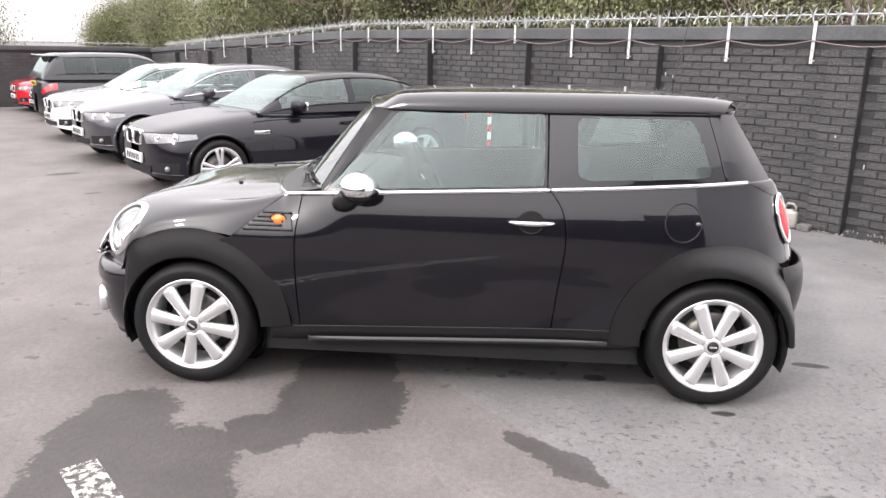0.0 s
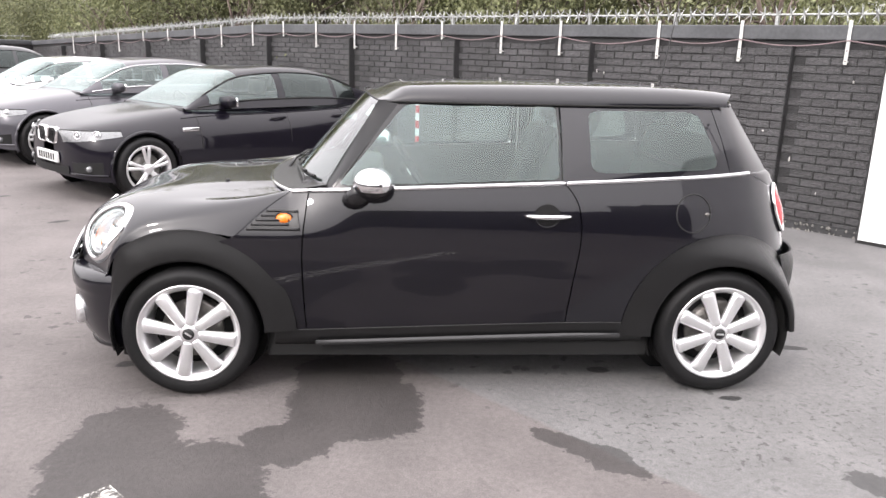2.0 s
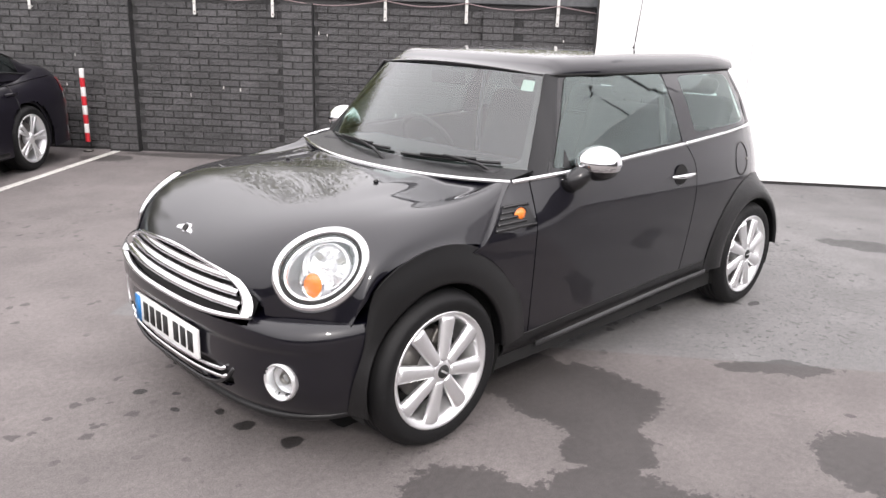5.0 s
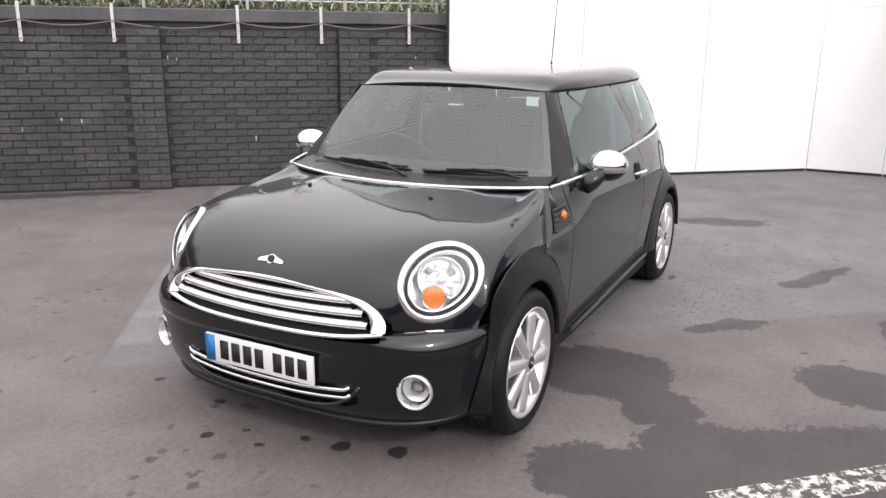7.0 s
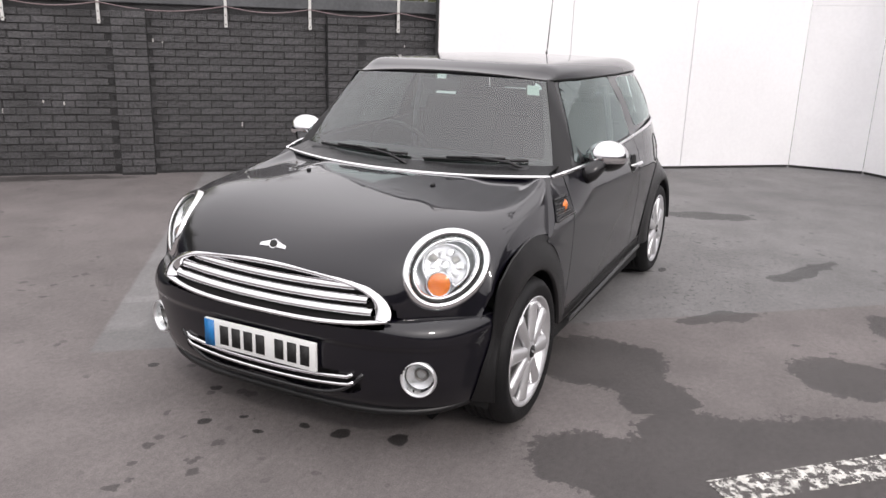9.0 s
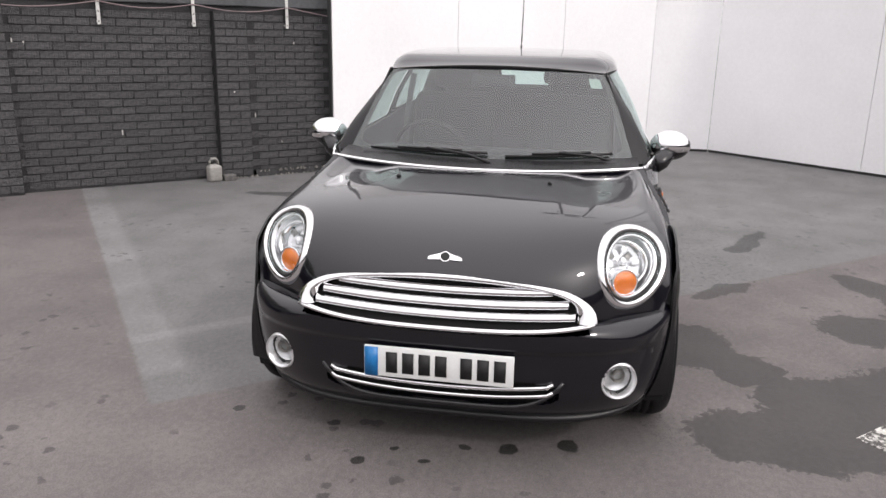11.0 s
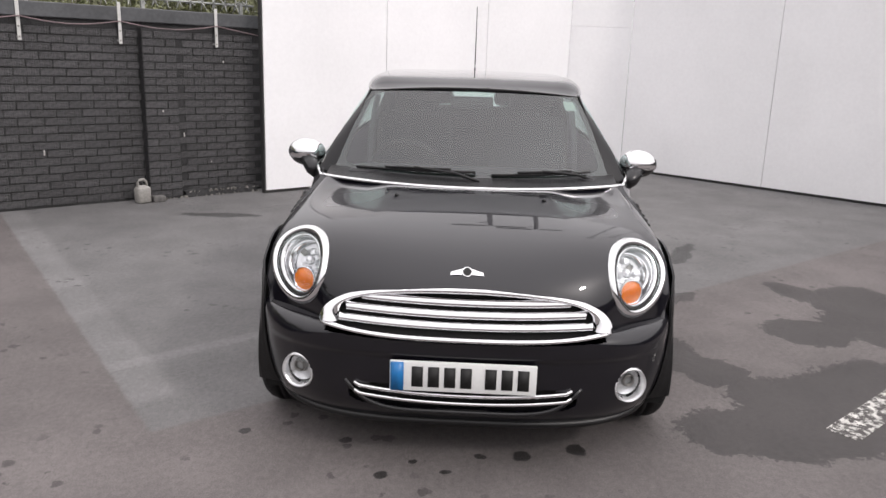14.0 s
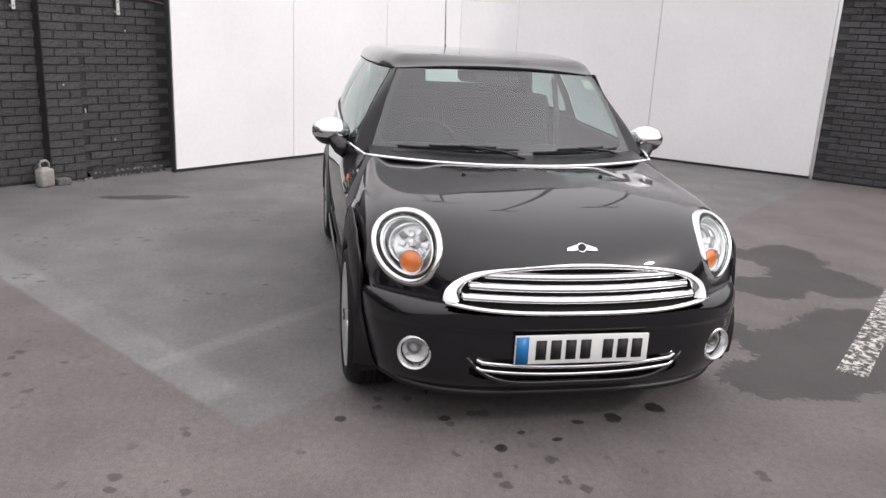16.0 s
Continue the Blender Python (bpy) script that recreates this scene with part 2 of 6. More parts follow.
# ---- the yard: ground ----
def ground_material():
    m = bpy.data.materials.new("worn_asphalt")
    m.use_nodes = True
    n, l = m.node_tree.nodes, m.node_tree.links
    b = n["Principled BSDF"]
    geo = n.new("ShaderNodeNewGeometry")

    def math_(op, a, c=None, clamp=False):
        q = n.new("ShaderNodeMath")
        q.operation, q.use_clamp = op, clamp
        for i, v in enumerate((a, c)):
            if v is None:
                continue
            if isinstance(v, (int, float)):
                q.inputs[i].default_value = v
            else:
                l.new(v, q.inputs[i])
        return q.outputs[0]

    def noise_(sc, detail=5, rough=0.55):
        t = n.new("ShaderNodeTexNoise")
        t.inputs["Scale"].default_value, t.inputs["Detail"].default_value, t.inputs["Roughness"].default_value = sc, detail, rough
        l.new(geo.outputs["Position"], t.inputs["Vector"])
        return t

    def ramp(x, a, c, lo=0.0, hi=1.0):
        r = n.new("ShaderNodeMapRange")
        r.interpolation_type = "SMOOTHSTEP"
        for k, v in (("From Min", a), ("From Max", c), ("To Min", lo), ("To Max", hi)):
            r.inputs[k].default_value = v
        l.new(x, r.inputs["Value"])
        return r.outputs[0]

    def shifted(amount, sc, detail):
        nz = noise_(sc, detail, 0.6)
        v = n.new("ShaderNodeVectorMath")
        v.operation = "SUBTRACT"
        l.new(nz.outputs["Color"], v.inputs[0])
        v.inputs[1].default_value = (0.5, 0.5, 0.5)
        s = n.new("ShaderNodeVectorMath")
        s.operation = "SCALE"
        s.inputs["Scale"].default_value = amount
        l.new(v.outputs[0], s.inputs[0])
        a = n.new("ShaderNodeVectorMath")
        a.operation = "ADD"
        l.new(geo.outputs["Position"], a.inputs[0])
        l.new(s.outputs[0], a.inputs[1])
        return a.outputs[0]

    def blobs(pos, spots, soft, ragged=0.0, k=1.0):
        best = None
        for x, y, rx, ry, turn in spots:
            mp = n.new("ShaderNodeMapping")
            mp.vector_type = "TEXTURE"
            mp.inputs["Location"].default_value = (x, y, 0)
            mp.inputs["Rotation"].default_value = (0, 0, radians(turn))
            mp.inputs["Scale"].default_value = (rx * k, ry * k, 100)
            l.new(pos, mp.inputs["Vector"])
            le = n.new("ShaderNodeVectorMath")
            le.operation = "LENGTH"
            l.new(mp.outputs[0], le.inputs[0])
            best = le.outputs["Value"] if best is None else math_("MINIMUM", best, le.outputs["Value"])
        if ragged:
            best = math_("ADD", best, math_("MULTIPLY", math_("SUBTRACT", noise_(34, 6, 0.65).outputs["Fac"], 0.5), ragged))
        return ramp(best, 1.0 + soft, 1.0 - soft)

    rough_edge = shifted(0.26, 5.5, 7)
    fine_edge = shifted(0.035, 14, 5)
    damp = blobs(rough_edge, [(-1.40, -1.36, 0.24, 0.44, 0), (-1.08, -1.52, 0.28, 0.26, 0), (-0.48, -0.95, 0.32, 0.34, 20), (-0.52, -0.60, 0.26, 0.28, 0), (-0.73, -1.28, 0.20, 0.17, 30),
                              (-1.13, -1.80, 0.40, 0.48, 0), (-0.95, -2.25, 0.45, 0.60, 0), (-0.06, -2.02, 0.24, 0.25, 0), (0.08, -2.52, 0.40, 0.34, 0), (0.80, -2.28, 0.24, 0.15, 20),
                              (0.62, -2.62, 0.40, 0.28, -30), (0.49, -1.36, 0.31, 0.075, -44), (2.62, 2.35, 0.10, 0.36, 5), (1.80, -1.76, 0.42, 0.08, -25), (3.30, -0.9, 0.16, 0.40, 20), (1.05, 5.40, 1.0, 0.13, -47), (0.1, 5.9, 0.3, 0.2, -47)], 0.025, 0.55)
    drips = blobs(fine_edge, [(-1.63, -0.46, 0.06, 0.05, 20), (-1.70, -0.24, 0.05, 0.045, 0), (-1.72, -0.08, 0.025, 0.03, 0), (-1.64, 0.46, 0.03, 0.03, 0), (-1.89, 0.29, 0.035, 0.03, 0),
                              (-1.60, 0.88, 0.03, 0.03, 0), (0.75, -0.54, 0.075, 0.05, 0), (1.30, -0.88, 0.07, 0.035, 0), (1.93, -0.24, 0.12, 0.04, -10), (-1.85, 0.05, 0.02, 0.03, 0), (-1.78, 0.18, 0.018, 0.02, 0),
                              (-3.2, 2.7, 0.12, 0.05, 40), (-5.2, 4.95, 0.25, 0.10, 40), (-4.2, 3.8, 0.12, 0.05, 40)], 0.10, 0.5, 0.8)
    # small dark pock marks, more of them behind the car's rear wheel
    vor = n.new("ShaderNodeTexVoronoi")
    vor.inputs["Scale"].default_value = 9.0
    l.new(shifted(0.12, 9, 4), vor.inputs["Vector"])
    where = noise_(1.1, 3)
    pocks = math_("MULTIPLY", ramp(vor.outputs["Distance"], 0.24, 0.17), ramp(where.outputs["Fac"], 0.49, 0.60))
    near = blobs(geo.outputs["Position"], [(0.95, -1.22, 0.55, 0.34, -20), (1.75, -1.25, 0.55, 0.40, -15), (2.3, -0.6, 0.4, 0.5, 0), (-1.2, -0.75, 0.3, 0.15, 20)], 0.55)
    crumbs = noise_(26, 6, 0.68)
    pocks = math_("MAXIMUM", pocks, math_("MULTIPLY", near, ramp(crumbs.outputs["Fac"], 0.572, 0.59)))
    lone = noise_(12, 5, 0.62)
    pocks = math_("MAXIMUM", pocks, ramp(lone.outputs["Fac"], 0.725, 0.745))
    # the pale slab, in the wall's directions
    sep = n.new("ShaderNodeSeparateXYZ")
    l.new(fine_edge, sep.inputs[0])
    along = math_("ADD", math_("MULTIPLY", sep.outputs["X"], U.x), math_("MULTIPLY", sep.outputs["Y"], U.y))
    depth = math_("ADD", math_("MULTIPLY", sep.outputs["X"], N.x), math_("MULTIPLY", sep.outputs["Y"], N.y))
    edge = math_("SUBTRACT", along, math_("MULTIPLY", depth, 0.0957))
    foot = math_("ADD", depth, math_("MULTIPLY", along, 0.05))
    slab = math_("MULTIPLY", ramp(edge, -2.02, -1.99), ramp(foot, -0.475, -0.445))
    rim = math_("MULTIPLY", math_("MULTIPLY", slab, ramp(edge, -1.76, -1.84)), ramp(depth, -0.12, 0.0))
    joint = math_("MULTIPLY", slab, math_("MULTIPLY", ramp(depth, 0.33, 0.37), ramp(depth, 0.47, 0.43)))
    joint = math_("MULTIPLY", joint, ramp(along, 0.2, -0.6))
    wide, mid, fine, grit = noise_(0.45, 4), noise_(2.2, 6), noise_(36, 6, 0.66), noise_(150, 4, 0.6)
    tone = math_("MULTIPLY", ramp(wide.outputs["Fac"], 0.25, 0.75, 0.86, 1.12), ramp(mid.outputs["Fac"], 0.25, 0.75, 0.84, 1.14))
    tone = math_("MULTIPLY", tone, ramp(fine.outputs["Fac"], 0.28, 0.72, 0.86, 1.13))
    tone = math_("MULTIPLY", tone, ramp(grit.outputs["Fac"], 0.32, 0.68, 0.84, 1.16))
    mix = n.new("ShaderNodeMix")
    mix.data_type = "RGBA"
    mix.inputs["A"].default_value = (0.138, 0.124, 0.121, 1)
    mix.inputs["B"].default_value = (0.150, 0.147, 0.146, 1)
    l.new(slab, mix.inputs["Factor"])
    paler = math_("ADD", 1.0, math_("ADD", math_("MULTIPLY", rim, 0.24), math_("MULTIPLY", joint, 0.22)))
    tone = math_("MULTIPLY", tone, paler)
    dark = math_("MAXIMUM", math_("MULTIPLY", damp, 0.60), math_("MAXIMUM", math_("MULTIPLY", drips, 0.82), math_("MULTIPLY", pocks, 0.56)))
    tone = math_("MULTIPLY", tone, math_("SUBTRACT", 1.0, dark))
    sc = n.new("ShaderNodeVectorMath")
    sc.operation = "SCALE"
    l.new(mix.outputs["Result"], sc.inputs[0])
    l.new(tone, sc.inputs["Scale"])
    l.new(sc.outputs[0], b.inputs["Base Color"])
    l.new(math_("SUBTRACT", 0.82, math_("MULTIPLY", dark, 0.24)), b.inputs["Roughness"])
    bp = n.new("ShaderNodeBump")
    bp.inputs["Strength"].default_value, bp.inputs["Distance"].default_value = 0.6, 0.008
    l.new(math_("ADD", math_("MULTIPLY", grit.outputs["Fac"], 0.6), fine.outputs["Fac"]), bp.inputs["Height"])
    l.new(bp.outputs[0], b.inputs["Normal"])
    return m


bm = bmesh.new()
for a, c in (((-3000, -3000), (3000, 3000)),):
    vs = [bm.verts.new((x, y, 0)) for x, y in ((a[0], a[1]), (c[0], a[1]), (c[0], c[1]), (a[0], c[1]))]
    bm.faces.new(vs)
ground = tagged(part("ground", bm, ground_material(), flat=True), "worn grey asphalt yard with damp dark stains", "ground", kind="structure")


# painted lines
def worn_paint(name, wear):
    m = mat(name, (0.52, 0.51, 0.48), 0.75, grain=0.25, scale=60, blotch=0.25, blotch_scale=7)
    n, l = m.node_tree.nodes, m.node_tree.links
    tr, mx, nz, rp, tc = (n.new("ShaderNode" + k) for k in ("BsdfTransparent", "MixShader", "TexNoise", "MapRange", "TexCoord"))
    nz.inputs["Scale"].default_value, nz.inputs["Detail"].default_value, nz.inputs["Roughness"].default_value = 24, 9, 0.72
    rp.inputs["From Min"].default_value, rp.inputs["From Max"].default_value = wear - 0.03, wear + 0.05
    l.new(tc.outputs["Object"], nz.inputs["Vector"])
    l.new(nz.outputs["Fac"], rp.inputs["Value"])
    l.new(rp.outputs[0], mx.inputs["Fac"])
    l.new(tr.outputs[0], mx.inputs[1])
    l.new(n["Principled BSDF"].outputs[0], mx.inputs[2])
    l.new(mx.outputs[0], n["Material Output"].inputs["Surface"])
    return m


def yard_strip(name, s0, s1, n0, n1, z, material, label, category):
    bm = box((s0, n0, -0.004), (s1, n1, z), m=YARD)
    return tagged(part(name, bm, material, flat=True), label, category, kind="structure")


LINE, FADED = worn_paint("white_road_paint", 0.36), worn_paint("faded_road_paint", 0.50)
yard_strip("bay_line", -4.39, -4.31, 0.75, 4.55, 0.004, LINE, "white painted parking bay line on asphalt", "road marking")
yard_strip("bay_line", -4.39, -4.31, 0.10, 0.55, 0.004, LINE, "short white painted dash on asphalt", "road marking")
yard_strip("bay_line", 0.24, 2.60, -2.19, -2.05, 0.004, FADED, "flaking white painted line on damp asphalt", "road marking")

# ---- brick walls ----
BRICK = mat("dark_painted_brick", (0.054, 0.053, 0.055), 0.5, grain=0.35, scale=45, bump=0.6, bump_scale=90, blotch=0.25, blotch_scale=3, vary=0.18)
MORTAR = mat("dark_painted_mortar", (0.026, 0.026, 0.027), 0.7, grain=0.25, scale=60, bump=0.4, bump_scale=120, blotch=0.3, blotch_scale=2)
COPING = mat("grey_coping", (0.076, 0.079, 0.084), 0.5, grain=0.15, scale=30, blotch=0.2, blotch_scale=3)
CHIP = mat("pale_chipped_paint", (0.45, 0.44, 0.42), 0.8, grain=0.2)
COURSE, BLEN, JOINT = 0.0755, 0.225, 0.011
WTOP = 1.755
FACE = 4.66
PTOP = 1.70
PILASTERS = [-0.01, -2.20] + [-4.24 - 2.08 * k for k in range(7)]

def lower(s):
    return 1 - 0.022 * max(0.0, -8.5 - s)


def sloped(bm):
    """Follows the wall's fall towards the far end; takes a mesh in yard coordinates into the world."""
    for v in bm.verts:
        v.co.z *= lower(v.co.x)
        v.co = YARD @ v.co
    return bm


def long_box(n0, n1, z0, z1, a=-18.7, b=1.16, k=24):
    ring = ((n0, z0), (n1, z0), (n1, z1), (n0, z1))
    bm = grid(lambda u, v: Vector((lerp(a, b, v), *ring[round(u * 4) % 4])), 4, k, loop=True)
    bm.verts.ensure_lookup_table()
    for e in (0, k):
        bm.faces.new([bm.verts[i * (k + 1) + e] for i in range(4)])
    bmesh.ops.recalc_face_normals(bm, faces=bm.faces)
    return sloped(bm)


brick_wall = thing("wall_brick", "dark grey painted brick wall with pilasters", "wall", kind="structure")
part("mortar", long_box(FACE, FACE + 0.2, -0.1, WTOP), MORTAR, brick_wall, flat=True)
part("coping", long_box(FACE - 0.035, FACE + 0.24, WTOP, WTOP + 0.135), COPING, brick_wall, "grey painted coping along the wall top", flat=True, bevel=0.01)


def brick_mesh(length):
    bm = box((-length / 2, -0.008, -(COURSE - JOINT) / 2), (length / 2, 0.02, (COURSE - JOINT) / 2), edge=0.0)
    es = [e for e in bm.edges if all(v.co.y < 0 for v in e.verts)]
    bmesh.ops.bevel(bm, geom=es, offset=0.003, segments=1, affect="EDGES")
    me = bpy.data.meshes.new("brick")
    bm.to_mesh(me)
    bm.free()
    me.materials.append(BRICK)
    return me


def near_pilaster(s):
    return any(abs(s - (p - 0.02)) < 0.17 for p in PILASTERS)


rng = random.Random(3)
bricks = []
for row in range(23):
    z = 0.02 + COURSE * (row + 0.5)
    if z + COURSE / 2 > WTOP:
        break
    s = 1.14 - (BLEN / 2 if row % 2 else 0) - BLEN / 2
    while s > -18.6:
        bricks.append((s + rng.uniform(-0.003, 0.003), FACE + rng.uniform(-0.005, 0.003), z + rng.uniform(-0.003, 0.003), BLEN - JOINT + rng.uniform(-0.006, 0.004)))
        s -= BLEN
for p in PILASTERS:
    part("pilaster", box((p - 0.19, FACE - 0.10, -0.1), (p + 0.15, FACE, PTOP * lower(p)), m=YARD), MORTAR, brick_wall, flat=True)
    for row in range(23):
        z = 0.02 + COURSE * (row + 0.5)
        if z + COURSE / 2 > PTOP:
            break
        for c, ln in ((-0.134, 0.102), (0.037, 0.215)) if row % 2 else ((-0.077, 0.215), (0.094, 0.102)):
            bricks.append((p + c, FACE - 0.10 + rng.uniform(-0.002, 0.002), z, ln))
shared = {}
count = 0
for s, nn, z, ln in bricks:
    if s > -2.0 and count < 300 and not (near_pilaster(s) and nn > FACE - 0.03):
        key = round(ln * 250) / 250
        if key not in shared:
            shared[key] = brick_mesh(ln)
        b = new("brick", shared[key])
        b.parent = brick_wall
        b.matrix_world = Matrix.Translation(YARD @ Vector((s, nn, z))) @ YARD @ Matrix.Rotation(rng.uniform(-0.006, 0.006), 4, "Y")
        count += 1


def joined_bricks(items, m):
    """Many bricks in one mesh, five faces each."""
    verts, faces = [], []
    h = (COURSE - JOINT) / 2
    for s, nn, z, ln in items:
        k = len(verts)
        for y, e in ((nn + 0.01, 0), (nn - 0.008, 0.0025)):
            verts += [m @ Vector((s + sx * (ln / 2 - e), y, z + sz * (h - e))) for sx, sz in ((-1, -1), (1, -1), (1, 1), (-1, 1))]
        faces += [(k + 4, k + 5, k + 6, k + 7)] + [(k + i, k + (i + 1) % 4, k + 4 + (i + 1) % 4, k + 4 + i) for i in range(4)]
    me = bpy.data.meshes.new("brickwork")
    me.from_pydata(verts, [], faces)
    me.materials.append(BRICK_FAR)
    return me


BRICK_FAR = mat("dark_painted_brickwork", (0.054, 0.053, 0.055), 0.5, grain=0.35, scale=45, bump=0.6, bump_scale=90, blotch=0.25, blotch_scale=3)
fn = BRICK_FAR.node_tree.nodes
isl, imr, isc = fn.new("ShaderNodeNewGeometry"), fn.new("ShaderNodeMapRange"), fn.new("ShaderNodeVectorMath")
isc.operation = "SCALE"
imr.inputs["To Min"].default_value, imr.inputs["To Max"].default_value = 0.82, 1.18
src = fn["Principled BSDF"].inputs["Base Color"].links[0].from_socket
BRICK_FAR.node_tree.links.new(isl.outputs["Random Per Island"], imr.inputs["Value"])
BRICK_FAR.node_tree.links.new(src, isc.inputs[0])
BRICK_FAR.node_tree.links.new(imr.outputs[0], isc.inputs["Scale"])
BRICK_FAR.node_tree.links.new(isc.outputs[0], fn["Principled BSDF"].inputs["Base Color"])
keep = [(q[0], q[1], q[2] * lower(q[0]), q[3]) for q in bricks if not (near_pilaster(q[0]) and q[1] > FACE - 0.03)]
singles = [q for q in keep if q[0] > -2.0][:300]
chosen = set(singles)
bw = new("brickwork", joined_bricks([q for q in keep if q not in chosen], YARD))
bw.parent = brick_wall
bw["kind"] = "stuff"
# chips in the paint
for k in range(14):
    s, z = rng.uniform(-5, 1.0), rng.uniform(0.25, 1.4)
    off = FACE - 0.10 if near_pilaster(s) else FACE
    part("paint_chip", box((s, off - 0.0105, z), (s + rng.uniform(0.006, 0.014), off + 0.0, z + rng.uniform(0.01, 0.05)), m=YARD), CHIP, brick_wall, flat=True)

# broken kerb and debris at the wall's foot
RUBBLE = mat("pale_rubble", (0.20, 0.19, 0.175), 0.85, grain=0.3, scale=30, bump=0.5, bump_scale=40)
def plinth_pt(u, v):
    """A low rough ledge of old mortar, its top edge broken."""
    w = 0.5 + 0.5 * math.sin(31 * u) * math.sin(13.7 * u + 1.0)
    ring = ((0.10 + 0.02 * w, 0.0), (0.085 + 0.03 * w, 0.035 + 0.02 * w), (0.06, 0.055 + 0.014 * w), (0.0, 0.062))
    d, z = ring[round(v * 3)]
    return YARD @ Vector((lerp(0.17, 0.99, u), FACE - 0.008 - d, z))


tagged(part("plinth", grid(plinth_pt, 60, 3), MORTAR), "low rough dark mortar ledge at the wall's foot", "ledge", kind="structure")
bm = bmesh.new()
for k in range(70):
    s = rng.uniform(-0.1, 1.0)
    c = YARD @ Vector((s, FACE - 0.10 - abs(rng.gauss(0, 0.03)), 0.058 if k % 2 and s > 0.2 else 0.006))
    r = rng.uniform(0.004, 0.013)
    bmesh.ops.create_icosphere(bm, subdivisions=1, radius=1.0, matrix=Matrix.Translation(c) @ Euler((rng.random() * 3, rng.random() * 3, rng.random() * 3)).to_matrix().to_4x4() @ Matrix.Diagonal((r * 1.9, r, r * 0.7, 1)))
tagged(part("rubble", bm, RUBBLE, flat=True), "pale broken mortar and grit along the wall's foot", "rubble", kind="stuff")

# straps, cable and spinning spikes along the wall top
ZINC = mat("galvanised_zinc", (0.42, 0.43, 0.42), 0.42, 0.7, grain=0.2, scale=60)
STRAP = mat("white_painted_strap", (0.60, 0.60, 0.58), 0.45, grain=0.08, scale=50)
STRAPS = (0.60, -0.38, -1.26, -2.50, -3.37, -4.37, -5.24, -6.12, -7.02, -7.86, -8.73, -9.7, -10.6, -11.6, -12.6, -13.7, -14.8, -16.0)
for k, s in enumerate(STRAPS):
    short = k in (5, 9, 13)
    drop = 1.93 * (1 - lower(s))
    low = (1.70 if short else 1.545) - drop
    st = tagged(part("wall_strap", box((s - 0.0155, FACE - 0.052, low), (s + 0.0155, FACE - 0.042, 1.93 - drop), m=YARD, edge=0.002), STRAP, flat=True), "white steel strap bolted over the wall's coping", "bracket", "straps along the wall")
    part("bolt", ball(YARD @ Vector((s, FACE - 0.053, low + 0.03)), 0.008, seg=8, ring=5), STEEL, st)
    part("bolt", ball(YARD @ Vector((s, FACE - 0.053, low + 0.12)), 0.008, seg=8, ring=5), STEEL, st)
    part("tab", box((s - 0.017, FACE - 0.044, low + 0.02), (s + 0.017, FACE - 0.006, low + 0.035), m=YARD), STRAP, st, flat=True)
CABLE = mat("pinkish_cable", (0.22, 0.16, 0.165), 0.5, grain=0.1)
pts = []
for a, b in zip(STRAPS, STRAPS[1:]):
    for t in np.linspace(0, 1, 10)[:-1]:
        pts.append(YARD @ Vector((lerp(a, b, t), FACE - 0.06, 1.755 * lower(lerp(a, b, t)) - 0.055 * math.sin(math.pi * t) * min(1.3, (a - b)))))
pts = [YARD @ Vector((1.12, FACE - 0.02, 1.68))] + pts
tagged(part("cable", tube(pts, 0.006, 6), CABLE), "thin pinkish cable slung along the wall", "cable")

spikes = thing("anti_climb_spikes", "galvanised spinning spikes on a rail along the wall top", "spikes")
RAILZ = WTOP + 0.135 + 0.10
part("rail", tube([YARD @ Vector((s, FACE + 0.09, RAILZ * lower(s))) for s in np.linspace(-17.8, 1.1, 30)], 0.011, 6), ZINC, spikes)
for k in range(18):
    s = 0.95 - k * 1.05
    part("rail_post", box((s - 0.016, FACE + 0.072, (WTOP + 0.125) * lower(s)), (s + 0.016, FACE + 0.108, RAILZ * lower(s) + 0.03), m=YARD), ZINC, spikes, flat=True)
star = bmesh.new()
for a in range(4):
    for d in (-1, 1):
        ang = radians(a * 90 + 20 * d)
        tip = Vector((0.02 * d, 0.085 * math.cos(ang), 0.085 * math.sin(ang)))
        tube([(0, 0, 0), tip * 0.1, tip * 0.6, tip], lambda t: curve(t, (0, 0.0004), (0.333, 0.0085), (0.667, 0.005), (1, 0.0015)), 4, star)
bmesh.ops.remove_doubles(star, verts=star.verts, dist=0.001)
sme = bpy.data.meshes.new("spike")
star.to_mesh(sme)
star.free()
sme.materials.append(ZINC)
for k in range(150):
    s = 1.02 - k * 0.125
    o = new("spike", sme)
    o.parent = spikes
    o.matrix_world = Matrix.Translation(YARD @ Vector((s, FACE + 0.09, RAILZ * lower(s)))) @ YARD @ Matrix.Rotation(rng.random() * 3.1, 4, "X") @ Matrix.Rotation(rng.uniform(-0.25, 0.25), 4, "Z")


